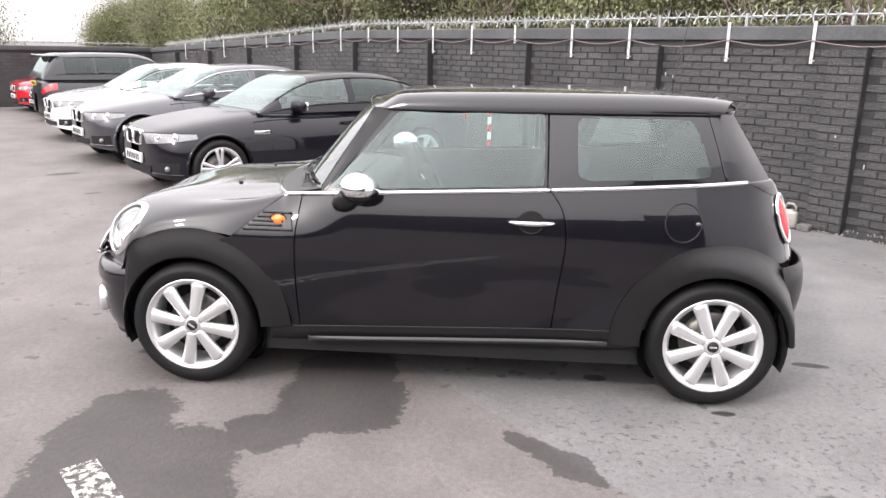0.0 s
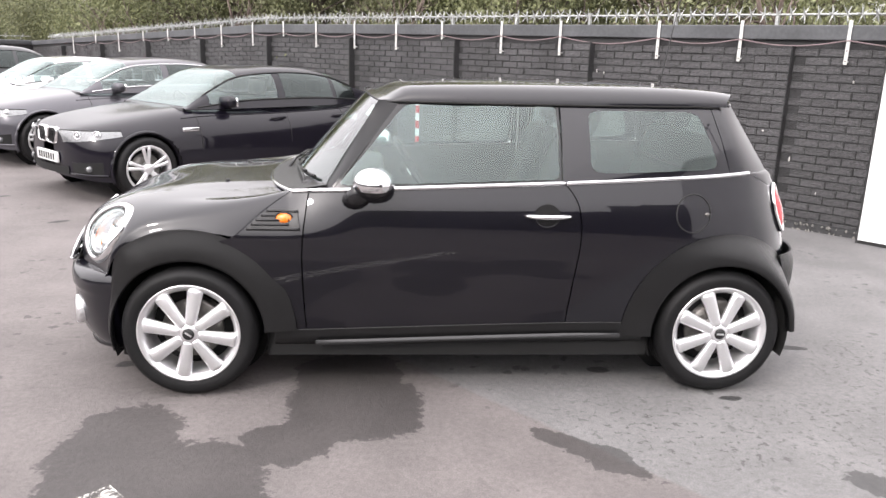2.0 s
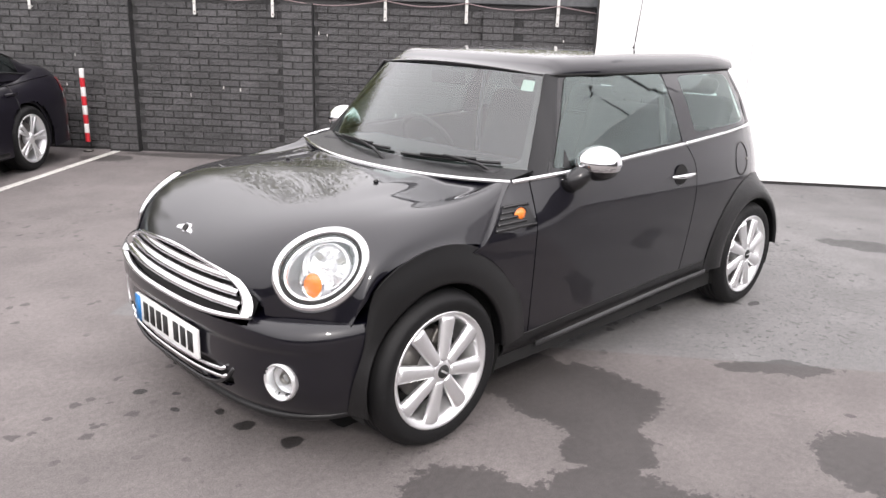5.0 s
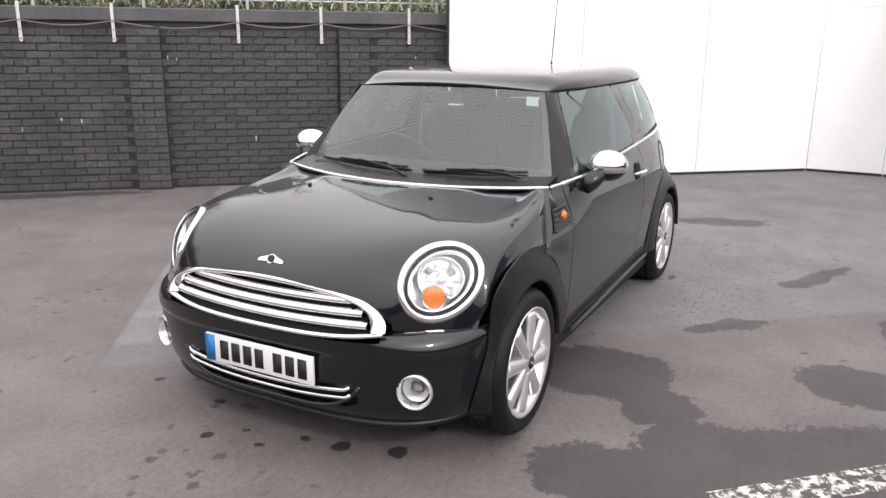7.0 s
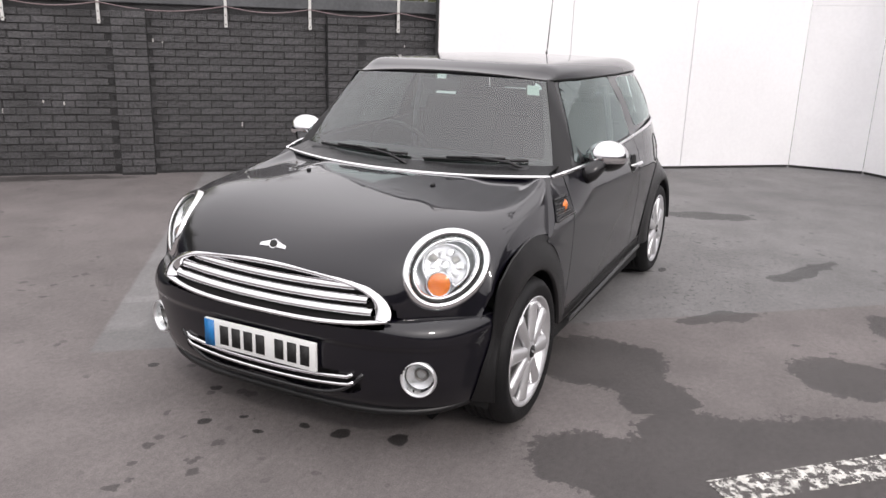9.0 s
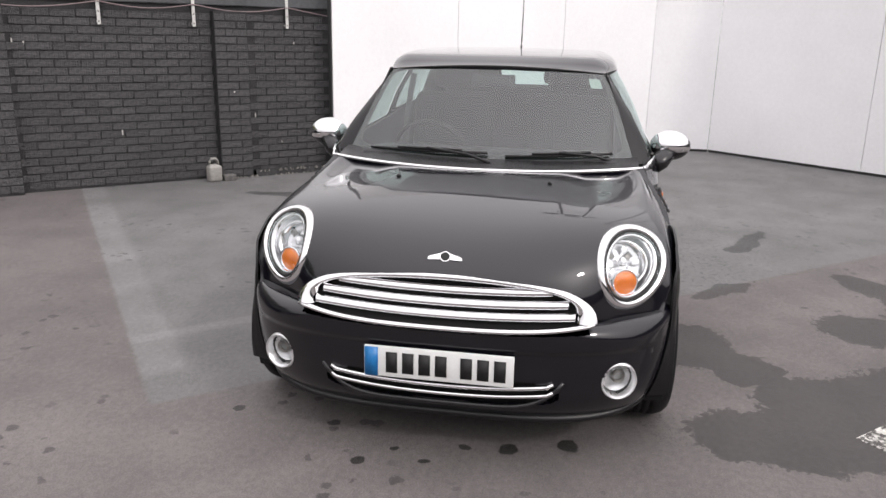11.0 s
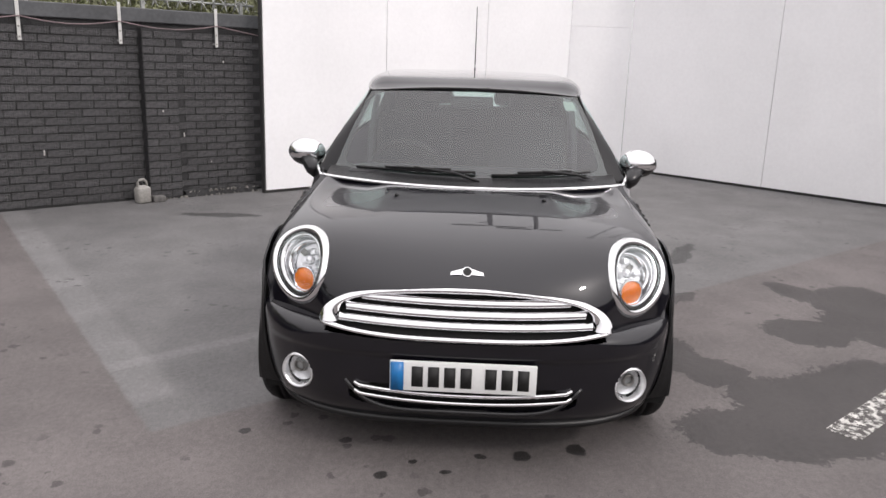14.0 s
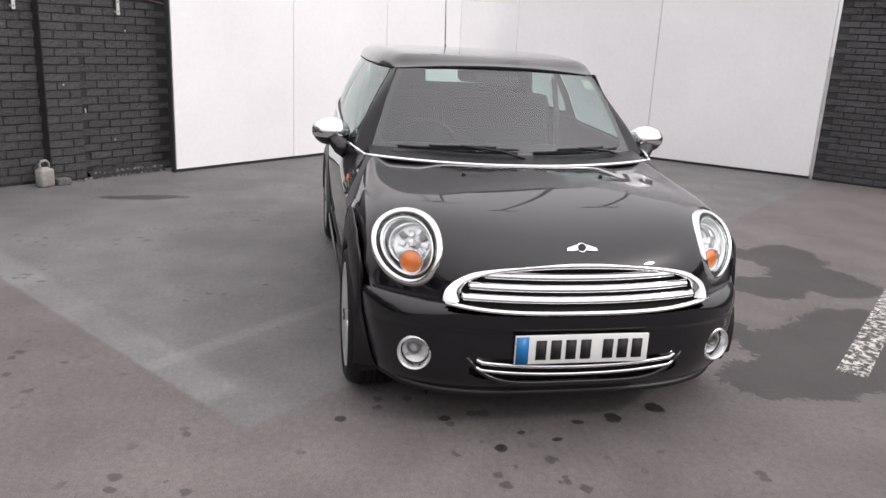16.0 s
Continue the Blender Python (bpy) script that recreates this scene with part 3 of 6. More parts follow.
# walls that close the yard
def plain_wall(name, a, b, height, label):
    w = thing(name, label, "wall", kind="structure")
    a, b = YARD @ Vector((*a, 0)), YARD @ Vector((*b, 0))
    d = (b - a).normalized()
    m = Matrix(((d.x, -d.y, 0, a.x), (d.y, d.x, 0, a.y), (0, 0, 1, 0), (0, 0, 0, 1)))
    ln = (b - a).length
    part("mortar", box((0, 0, -0.1), (ln, 0.2, height), m=m), MORTAR, w, flat=True)
    part("coping", box((-0.02, -0.035, height), (ln + 0.02, 0.235, height + 0.12), m=m, edge=0.012), COPING, w)
    items = []
    for row in range(int((height - 0.02) / COURSE)):
        z = 0.02 + COURSE * (row + 0.5)
        s = BLEN / 2 + (BLEN / 2 if row % 2 else 0)
        while s < ln - BLEN / 2:
            items.append((s, rng.uniform(-0.003, 0.002), z, BLEN - JOINT))
            s += BLEN
    o = new("brickwork", joined_bricks(items, m))
    o.parent = w
    o["kind"] = "stuff"
    return w, m, ln


west, wm, wl_ = plain_wall("wall_far", (-18.6, -9.0), (-18.6, 4.66), 1.37, "dark painted brick wall closing the yard's far end")
part("rail", tube([wm @ Vector((s, 0.09, 1.58)) for s in np.linspace(0, wl_, 20)], 0.011, 6), ZINC, west)
for k in range(70):
    o = new("spike", sme)
    o.parent = west
    o.matrix_world = Matrix.Translation(wm @ Vector((wl_ - 0.2 - k * 0.19, 0.09, 1.58))) @ YARD @ Matrix.Rotation(rng.random() * 3.1, 4, "X") @ Matrix.Rotation(radians(90), 4, "Z")
# walls close the yard's open sides; the low two are unseen, added for reflections
plain_wall("wall_east", (6.66, -0.66), (6.66, -2.6), 2.7, "tall dark painted brick wall beside the white boards")
plain_wall("wall_east_low", (6.66, -2.604), (6.66, -12.0), 1.9, "unseen low dark brick wall added for the car's side to reflect")
plain_wall("wall_south", (6.66, -12.0), (-18.6, -12.0), 1.9, "unseen dark brick wall added on the near side for reflections")

# ---- white boards ----
BOARD = mat("white_painted_board", (0.89, 0.89, 0.90), 0.45, grain=0.02, scale=25, blotch=0.035, blotch_scale=0.9, rough_vary=0.08)
EDGE = mat("dark_board_edge", (0.03, 0.03, 0.03), 0.7, grain=0.2)
boards = thing("wall_white_boards", "tall white painted boards walling the corner of the yard", "wall", kind="structure")


def board(a, b, z0, z1, name="board"):
    a, b = Vector((*a, 0)), Vector((*b, 0))
    d = (b - a).normalized()
    m = YARD @ Matrix(((d.x, -d.y, 0, a.x), (d.y, d.x, 0, a.y), (0, 0, 1, 0), (0, 0, 0, 1)))
    ln = (b - a).length
    part(name, box((0.004, 0, z0), (ln - 0.004, 0.05, z1), m=m), BOARD if name == "board" else EDGE, boards, flat=True)


BT = 4.0
B1 = [(1.0 + 4.75 * k / 3, lerp(4.36, 4.19, k / 3)) for k in range(4)]
for a, b in zip(B1, B1[1:]):
    board(a, b, 0.035, BT)
board(B1[3], (6.38, 3.60), 0.035, 2.02)
board(B1[3], (6.38, 3.60), 2.024, BT)
B2 = [(lerp(6.38, 6.66, k / 2), lerp(3.60, -0.62, k / 2)) for k in range(3)]
for a, b in zip(B2, B2[1:]):
    board(a, b, 0.035, BT)
for a, b in ((B1[0], B1[3]), (B1[3], (6.38, 3.60)), ((6.38, 3.60), B2[2])):
    a, b = Vector(a), Vector(b)
    off = Vector((-(b - a).y, (b - a).x)).normalized() * 0.02
    board(a + off, b + off, -0.05, 0.06, "footing")
part("edge_trim", box((0.985, 4.37, 0.0), (0.999, 4.43, BT), m=YARD), EDGE, boards, flat=True)

# floodlight masts behind the boards
MAST = mat("dull_grey_steel", (0.10, 0.10, 0.105), 0.6, 0.3, grain=0.2, scale=40)
for x, y, top, wide, head in ((8.0, -0.35, 7.5, 0.34, 0.26), (8.1, -1.15, 7.9, 0.40, 0.30), (8.3, -3.7, 10.2, 0.22, 0.15), (8.3, -5.3, 9.0, 0.22, 0.15)):
    mast = thing("floodlight_mast", "tall grey steel mast with twin floodlights behind the white boards", "floodlight", "floodlight masts", at=Matrix.Translation((x, y, 0)) @ Matrix.Rotation(radians(90), 4, "Z"))
    part("pole", tube([(0, 0, 0), (0, 0, top * 0.5), (0, 0, top)], lambda t: lerp(0.075, 0.04, t), 10), MAST, mast)
    part("crossbar", tube([(-wide - 0.1, 0, top), (wide + 0.1, 0, top)], 0.03, 8), MAST, mast)
    part("bracket", tube([(0, 0, top - 0.7), (0.12, 0, top - 0.55), (0.16, 0, top - 0.45)], 0.03, 8), MAST, mast)
    for x in (-wide, wide):
        at = Matrix.Translation((x, 0.03, top)) @ Matrix.Rotation(radians(-20), 4, "X")
        lamp_head = part("lamp_head", box((-head, -0.14, -0.05), (head, 0.18, 0.07), m=at, edge=0.02), MAST, mast)
        part("lamp_glass", box((-head + 0.03, -0.11, -0.056), (head - 0.03, 0.15, -0.051), m=at), STEEL, lamp_head)

# plastic canister by the wall
PLASTIC = mat("dirty_grey_plastic", (0.30, 0.29, 0.27), 0.5, grain=0.15, scale=40)
can_at = Matrix.Translation(YARD @ Vector((-0.31, FACE - 0.19, 0.0))) @ YARD @ Matrix.Rotation(radians(14), 4, "Z")
bot = tagged(part("canister", box((-0.072, -0.05, 0.0), (0.072, 0.05, 0.165), edge=0.022), PLASTIC), "dirty grey plastic canister with a moulded handle at the wall's foot", "canister")
bot.matrix_world = can_at
part("shoulder", tidy(grid(lambda u, v: Vector((lerp(0.066, 0.03, v) * rounded(u, 4)[0] - 0.02 * v, lerp(0.045, 0.026, v) * rounded(u, 4)[1], lerp(0.155, 0.185, v))), 28, 4, loop=True)), PLASTIC, bot)
part("handle", tube([(-0.045, 0, 0.165), (-0.052, 0, 0.215), (-0.03, 0, 0.236), (0.02, 0, 0.236), (0.046, 0, 0.21), (0.05, 0, 0.16)], 0.013, 10), PLASTIC, bot)
part("cap", tidy(lathe([(0.0, 0.222), (0.019, 0.222), (0.021, 0.186), (0.0, 0.186)], 20)), INK, bot, "dark screw cap").matrix_local = Matrix.Translation((-0.02, 0, 0)) @ Matrix.Rotation(radians(90), 4, "X")
brk = part("brick_block", box((-0.06, -0.05, 0), (0.06, 0.05, 0.06), m=Matrix.Translation(YARD @ Vector((-0.155, FACE - 0.19, 0))) @ YARD, edge=0.006), mat("grey_block", (0.13, 0.125, 0.12), 0.85, grain=0.3, scale=30, bump=0.4))
tagged(brk, "small grey broken block beside the wall", "block")

# red and white post
post = thing("bollard_post", "slim red and white banded marker post by the wall", "post", at=Matrix.Translation(YARD @ Vector((-4.63, 4.45, 0))))
PR, PW = mat("red_band", (0.50, 0.02, 0.03), 0.4, grain=0.1, blotch=0.15), mat("white_band", (0.70, 0.70, 0.69), 0.4, grain=0.05, blotch=0.1)
for k in range(8):
    part("band", lathe([(0.0, 0.0), (0.026, 0.0), (0.0265, 0.004), (0.0265, 0.098), (0.026, 0.102), (0.0, 0.102)], 20), PR if k % 2 == 0 else PW, post).matrix_local = Matrix.Translation((0, 0, 0.012 + (k + 1) * 0.102)) @ Matrix.Rotation(radians(90), 4, "X")
part("foot", lathe([(0.0, 0.0), (0.055, 0.0), (0.055, 0.010), (0.03, 0.014), (0.0, 0.014)], 20), STEEL, post).matrix_local = Matrix.Translation((0, 0, 0.014)) @ Matrix.Rotation(radians(90), 4, "X")

# ---- the black hatchback ----
HF, HR = Vector((-1.222, 0, 0.30)), Vector((1.2335, 0, 0.30))
mini = thing("hatchback_car", "shiny black three-door hatchback car with chrome trim and silver alloy wheels", "car")


def belt(x):
    return curve(x, (-0.76, 0.939), (-0.56, 0.957), (0.44, 1.004), (1.36, 1.052))


def flank(x, z):
    """Half width of the body side."""
    w = curve(z, (0.15, 0.772), (0.30, 0.800), (0.45, 0.815), (0.62, 0.826), (0.78, 0.826), (0.88, 0.816), (0.95, 0.797), (1.05, 0.765))
    if x > 0.2:
        a = 1.50 - 0.10 * smooth(0.6, 1.05, z)
        w *= max(0.0, 1 - ((x - 0.2) / a) ** 4.3) ** (1 / 4.3) if x < 0.2 + a else 0
    if x < -0.45:
        w -= 0.085 * smooth(0.74, 0.96, z) * min(1.0, ((-0.45 - x) / 0.33)) ** 1.5
    return w


def both(name, P, nu, nv, material, label="", parent=None, thick=0.006, bevel=0.0):
    """A panel on either side of the car; P gives it for the side at +y."""
    made = []
    for s in (1, -1):
        bm = grid(lambda u, v: Vector((P(u, v)[0], s * P(u, v)[1], P(u, v)[2])), nu, nv)
        if s > 0:
            bmesh.ops.reverse_faces(bm, faces=bm.faces)
        made.append(part(name, bm, material, parent or mini, label, thick=thick))
    return made


# doors
def door_front(z):
    return curve(z, (0.30, -0.700), (0.50, -0.712), (0.72, -0.713), (0.96, -0.686))


def door_rear(z):
    return curve(z, (0.34, 0.486), (0.55, 0.508), (0.745, 0.531), (0.85, 0.526), (0.93, 0.505), (1.00, 0.455))


def sill(x):
    return curve(x, (-0.86, 0.308), (0.49, 0.352), (0.87, 0.352))


def door_pt(u, v):
    z = 0
    x = lerp(-0.70, 0.50, u)
    for k in range(3):
        z = lerp(sill(x) + 0.004, belt(x) - 0.012, v)
        x = lerp(door_front(z) + 0.003, door_rear(z) - 0.003, u)
    return (x, flank(x, z), z)


doors = both("door", door_pt, 40, 30, PAINT, thick=0.02)


def scuttle_edge(z):
    return curve(z, (0.735, -1.03), (0.77, -0.985), (0.86, -0.880), (0.939, -0.768))


def wing_pt(u, v):
    z = lerp(0.30, 0.936, v)
    if z < 0.735:
        x0 = HF.x + math.sqrt(max(0.0, 0.455 ** 2 - (z - 0.30) ** 2))
    else:
        x0 = scuttle_edge(z) + 0.003
    x = lerp(x0, door_front(z) - 0.003, u)
    return (x, flank(x, z), z)


both("front_wing", wing_pt, 14, 40, PAINT)


def return_pt(u, v):
    """The wing's edge turned in under the bonnet."""
    x, y, z = wing_pt(0, lerp(0.66, 0.995, v))
    return (x - 0.012 * u, y - 0.07 * u, z - 0.004 * u)


both("wing_return", return_pt, 4, 24, PAINT, thick=0.003)


def rear_angle(x, z):
    a = 1.50 - 0.10 * smooth(0.6, 1.05, z)
    return math.asin(min(1.0, max(0.0, (x - 0.2) / a)) ** 2.15)


def rear_pt(phi, z, extra=0.0):
    """Round the tail: phi 0 at mid-body, a quarter turn at the back's middle."""
    a = 1.50 - 0.10 * smooth(0.6, 1.05, z) + extra
    w = flank(0.2, z) + extra * 0.4
    return (0.2 + a * math.sin(phi) ** (1 / 2.15), w * max(0.0, math.cos(phi)) ** (1 / 2.15), z)


def rear_top(x):
    return belt(x) - 0.012 - 0.075 * smooth(1.33, 1.56, x)


def rear_low(x):
    d = x - HR.x
    return max(sill(x), 0.30 + math.sqrt(0.455 ** 2 - d * d) if abs(d) < 0.455 else 0)


def quarter_pt(u, v):
    p = (0.5, 0.8, 0.7)
    for k in range(3):
        z = lerp(rear_low(p[0]) + 0.003, rear_top(p[0]), v) if k else 0.7
        p = rear_pt(lerp(rear_angle(door_rear(z) + 0.003, z), 1.02, u), z)
    return p


both("rear_quarter", quarter_pt, 44, 26, PAINT)

# tailgate and rear bumper
def tail_point(u, v):
    ang = lerp(1.026, math.pi - 1.026, u)
    z = lerp(0.64, 0.965, v)
    p = rear_pt(min(ang, math.pi - ang), z)
    return Vector((p[0], p[1] if u <= 0.5 else -p[1], z))


part("tailgate", grid(tail_point, 32, 14), PAINT, mini, thick=-0.01)


def rear_bumper_pt(u, v):
    ang = lerp(0.84, math.pi - 0.84, u)
    z = lerp(0.305, 0.66, v)
    ex = 0.05 * (1 - ((v - 0.62) / 0.62) ** 2) + 0.012
    p = rear_pt(min(ang, math.pi - ang), z, ex)
    return Vector((p[0], p[1] if u <= 0.5 else -p[1], p[2]))


part("rear_bumper", grid(rear_bumper_pt, 48, 16), TRIM, mini, thick=-0.01)


# bonnet: five ribs from the bumper seam back to the windscreen
def rib(k, v):
    if k == 0:
        return Vector((bez(-1.862, -1.865, -1.461, -0.930, v), 0, bez(0.585, 0.825, 0.893, 0.912, v)))
    if k == 1:
        return Vector((bez(-1.825, -1.845, -1.462, -0.885, v), bez(0.36, 0.36, 0.36, 0.37, v), bez(0.570, 0.842, 0.892, 0.914, v)))
    if k == 2:
        return Vector((bez(-1.702, -1.772, -1.398, -0.800, v), bez(0.635, 0.633, 0.602, 0.60, v), bez(0.556, 0.905, 0.824, 0.922, v)))
    if k == 3:
        return Vector((bez(-1.602, -1.628, -1.275, -0.768, v), bez(0.745, 0.761, 0.767, 0.700, v), bez(0.558, 0.844, 0.818, 0.930, v)))
    a = radians(lerp(145.5, 65, v))
    return Vector((HF.x + 0.46 * math.cos(a) + 0.03 * v, lerp(0.782, 0.812, smooth(0, 0.4, v)), HF.z + 0.46 * math.sin(a) + 0.026 * v ** 5))


RIBS = (0.0, 0.28, 0.55, 0.78, 1.0)


def bonnet_pt(u, v):
    s = abs(u)
    pts = [(c, rib(k, v)) for k, c in enumerate(RIBS)]
    pts = [(-0.28, Vector((pts[1][1].x, -pts[1][1].y, pts[1][1].z)))] + pts
    p = Vector([curve(s, *[(c, q[i]) for c, q in pts]) for i in range(3)])
    p.z += 0.010 * smooth(0.40, 0.25, s) * smooth(0.12, 0.45, v) if s < 0.45 else 0
    if u < 0:
        p.y = -p.y
    return p


LAMP_C, LAMP_N = Vector((-1.618, 0.644, 0.731)), Vector((-0.682, 0.564, 0.4655)).normalized()
LAMP_X = Vector((0, 0, 1)).cross(LAMP_N).normalized()
LAMP_UP = LAMP_N.cross(LAMP_X)
LAMP_A, LAMP_B, LAMP_TURN = 0.176, 0.1405, -0.624      # half axes of the oval, the long one leaning outwards


def lamp_fall(y):
    """How far the headlight's face bends back above and below its middle."""
    return 1.6 * y * y


def lamp_place(p):
    """A point in the headlight's own frame: along, across, above its face, and its reach in ovals."""
    d = Vector((p.x, abs(p.y), p.z)) - LAMP_C
    x, y = d.dot(LAMP_X), d.dot(LAMP_UP)
    c, n = math.cos(LAMP_TURN), math.sin(LAMP_TURN)
    return x, y, d.dot(LAMP_N) + lamp_fall(y), math.hypot((x * c + y * n) / LAMP_A, (y * c - x * n) / LAMP_B)


def swollen(p):
    """The wings swell to meet the headlights flush."""
    x, y, h, far = lamp_place(p)
    if far < 2.2 and abs(h) < 0.12:
        q = LAMP_N * (h + 0.003) * (1 - smooth(1.0, 2.2, far))
        p = p - Vector((q.x, math.copysign(q.y, p.y), q.z))
    return p


def pressed_panel(P, nu, nv, du, dv):
    """A fair surface through P(u, v): even polynomials across the car and plain ones along it, as pressed steel runs."""
    uu, vv = np.linspace(0, 1, nu // 2 + 1), np.linspace(0, 1, nv + 1)
    pts = np.array([[tuple(P(a, b)) for b in vv] for a in uu])
    cheb = np.polynomial.chebyshev.chebvander
    bu, bv = cheb(uu, du), cheb(2 * vv - 1, dv)
    wu, wv = 1 + 3 * (uu > 0.985), 1 + 3 * ((vv < 0.015) | (vv > 0.985))
    full = np.linspace(-1, 1, nu + 1)
    fu = cheb(full, du)
    out = np.zeros((nu + 1, nv + 1, 3))
    for i in range(3):
        k = slice(1, None, 2) if i == 1 else slice(0, None, 2)
        left = np.linalg.lstsq(bu[:, k] * wu[:, None], pts[:, :, i] * wu[:, None], rcond=None)[0]
        coef = np.linalg.lstsq(bv * wv[:, None], left.T * wv[:, None], rcond=None)[0]
        out[:, :, i] = fu[:, k] @ coef.T @ bv.T
    # the edges keep to their shut lines, the difference fading inwards
    true = np.concatenate([pts[:0:-1] * (1, -1, 1), pts])
    fade = lambda q: q * q * (3 - 2 * q)
    for edge, near in ((-1, fade(np.clip((vv - 0.5) / 0.5, 0, 1))), (0, fade(np.clip(1 - vv / 0.2, 0, 1)))):
        out += (true[:, edge] - out[:, edge])[:, None, :] * near[None, :, None]
    for edge, near in ((-1, fade(np.clip((full - 0.8) / 0.2, 0, 1))), (0, fade(np.clip((-full - 0.8) / 0.2, 0, 1)))):
        out += (true[edge] - out[edge])[None, :, :] * near[:, None, None]
    return out


PRESSED = pressed_panel(lambda u, v: swollen(bonnet_pt(u, v)), 200, 120, 9, 5)
BONNET_BM = grid(lambda u, v: Vector(PRESSED[round(u * 200), round(v * 120)]), 200, 120)


def in_lamp(p):
    """Whether a point of the bonnet lies inside a headlight's ring."""
    x, y, h, far = lamp_place(p)
    return far < 0.93 and abs(h) < 0.12


def in_grille(p):
    return abs(p.y) < 0.522 and p.z < 0.558 + 0.146 * (1 - (abs(p.y) / 0.526) ** 2.25) ** (1 / 2.25) and p.x < -1.6


bmesh.ops.delete(BONNET_BM, geom=[f for f in BONNET_BM.faces if in_lamp(f.calc_center_median()) or in_grille(f.calc_center_median())], context="FACES")
part("bonnet", BONNET_BM, PAINT, mini, thick=-0.006)


# front bumper
def bumper_x(z):
    return curve(z, (0.17, -1.79), (0.24, -1.848), (0.34, -1.872), (0.46, -1.874), (0.56, -1.868), (0.615, -1.852))


def bumper_pt(phi, z, proud=0.0):
    """phi 0 at the nose's middle, growing to the side."""
    a = -1.15 - bumper_x(z) + proud
    w = curve(z, (0.17, 0.772), (0.30, 0.814), (0.45, 0.833), (0.62, 0.836)) + proud
    c, s = max(0.0, math.cos(abs(phi))), math.sin(abs(phi))
    return Vector((-1.15 - a * c ** (1 / 1.65), math.copysign(w * s ** (1 / 1.65), phi), z))


def nose_x(y, z, proud=0.0):
    w = curve(z, (0.17, 0.772), (0.30, 0.814), (0.45, 0.833), (0.62, 0.836))
    return -1.15 - (-1.15 - bumper_x(z)) * (1 - (abs(y) / w) ** 3.3) ** (1 / 3.3) - proud


def seam(y):
    return 0.557 + 0.004 * (abs(y) / 0.8) ** 2


def roll_depth(phi):
    return curve(abs(phi), (0, 0.035), (0.3, 0.035), (0.5, 0.044), (0.69, 0.052), (0.98, 0.040), (1.22, 0.026))


def bumper_grid(u, v):
    phi = lerp(-1.22, 1.22, u)
    y = bumper_pt(phi, 0.4).y
    z = lerp(0.185 + 0.035 * (abs(y) / 0.8) ** 3, seam(y) - 0.004, 1 - (1 - v) ** 1.8)
    # the top edge rolls back to the bonnet, most of all under the headlights
    tall = curve(abs(phi), (0, 0.022), (0.3, 0.022), (0.5, 0.045), (0.8, 0.070), (1.22, 0.045))
    roll = min(1.0, max(0.0, (z - seam(y) + 0.004 + tall) / tall))
    p = bumper_pt(phi, z, -roll_depth(phi) * (1 - math.sqrt(1 - min(0.9995, roll) ** 2)))
    # a soft step under the upper band, and the bumper's lip
    p.x += 0.011 * smooth(0.475, 0.445, z) * smooth(1.15, 0.7, abs(phi)) if z < 0.52 else 0
    return p


LOWER = lambda y, z: (abs(y) / 0.414) ** 5 + (abs(z - 0.302) / 0.050) ** 4 < 1
bm = grid(bumper_grid, 180, 90)
bmesh.ops.delete(bm, geom=[f for f in bm.faces if LOWER(f.calc_center_median().y, f.calc_center_median().z) and f.calc_center_median().x < -1.5], context="FACES")
bmesh.ops.delete(bm, geom=[f for f in bm.faces if abs(f.calc_center_median().y) < 0.505 and f.calc_center_median().z > 0.517 + 0.014 * (f.calc_center_median().y / 0.526) ** 2 and f.calc_center_median().x < -1.6], context="FACES")
for s in (1, -1):
    fog_c = Vector((nose_x(0.618, 0.348), s * 0.618, 0.348))
    bmesh.ops.delete(bm, geom=[f for f in bm.faces if (f.calc_center_median() - fog_c).length < 0.061], context="FACES")
part("front_bumper", bm, PAINT, mini, thick=-0.012)


def ledge_pt(u, v, s):
    """The narrow shelf behind the bumper's top edge, under a headlight."""
    phi = s * lerp(0.46, 1.25, u)
    p = bumper_pt(phi, seam(0.6) - 0.004, lerp(0.012 - roll_depth(phi), -0.17, v))
    return Vector((p.x, p.y, p.z - 0.002 + 0.006 * v))


for s in (1, -1):
    part("bumper_ledge", grid(lambda u, v: ledge_pt(u, v, s), 30, 4), PAINT, mini, thick=0.006)
part("air_intake", grid(lambda u, v: Vector((nose_x(lerp(-0.45, 0.45, u), lerp(0.235, 0.37, v)) + 0.05, lerp(-0.45, 0.45, u), lerp(0.235, 0.37, v))), 24, 6), DARK, mini, thick=0.004)
for z0, dz in ((0.338, 0.020), (0.306, 0.020)):
    pts = [(nose_x(y, z0, -0.004), y, z0 - dz * (1 - (y / 0.395) ** 2) + 0.010 * max(0.0, abs(y) / 0.395 - 0.95) / 0.05) for y in np.linspace(-0.395, 0.395, 41)]
    part("intake_strip", tube(pts, 0.0075, 8), CHROME, mini, "thin chrome strip")
part("intake_lip", tube([(nose_x(y, 0.345) + 0.014, y, lerp(0.352, 0.250, 1 - (abs(y) / 0.43) ** 6)) for y in np.linspace(-0.43, 0.43, 41)], 0.009, 8), SATIN, mini)
part("front_lip", tube([(bumper_pt(p, 0.19).x + 0.012, bumper_pt(p, 0.19).y, 0.183 + 0.035 * (abs(p) / 1.2) ** 3) for p in np.linspace(-1.2, 1.2, 41)], 0.016, 8), TRIM, mini)

# grille
def g_top(y):
    return 0.570 + 0.146 * max(0.0, 1 - (abs(y) / 0.528) ** 2.25) ** (1 / 2.25)


def g_bot(y):
    return 0.532 + 0.030 * (abs(y) / 0.526) ** 4


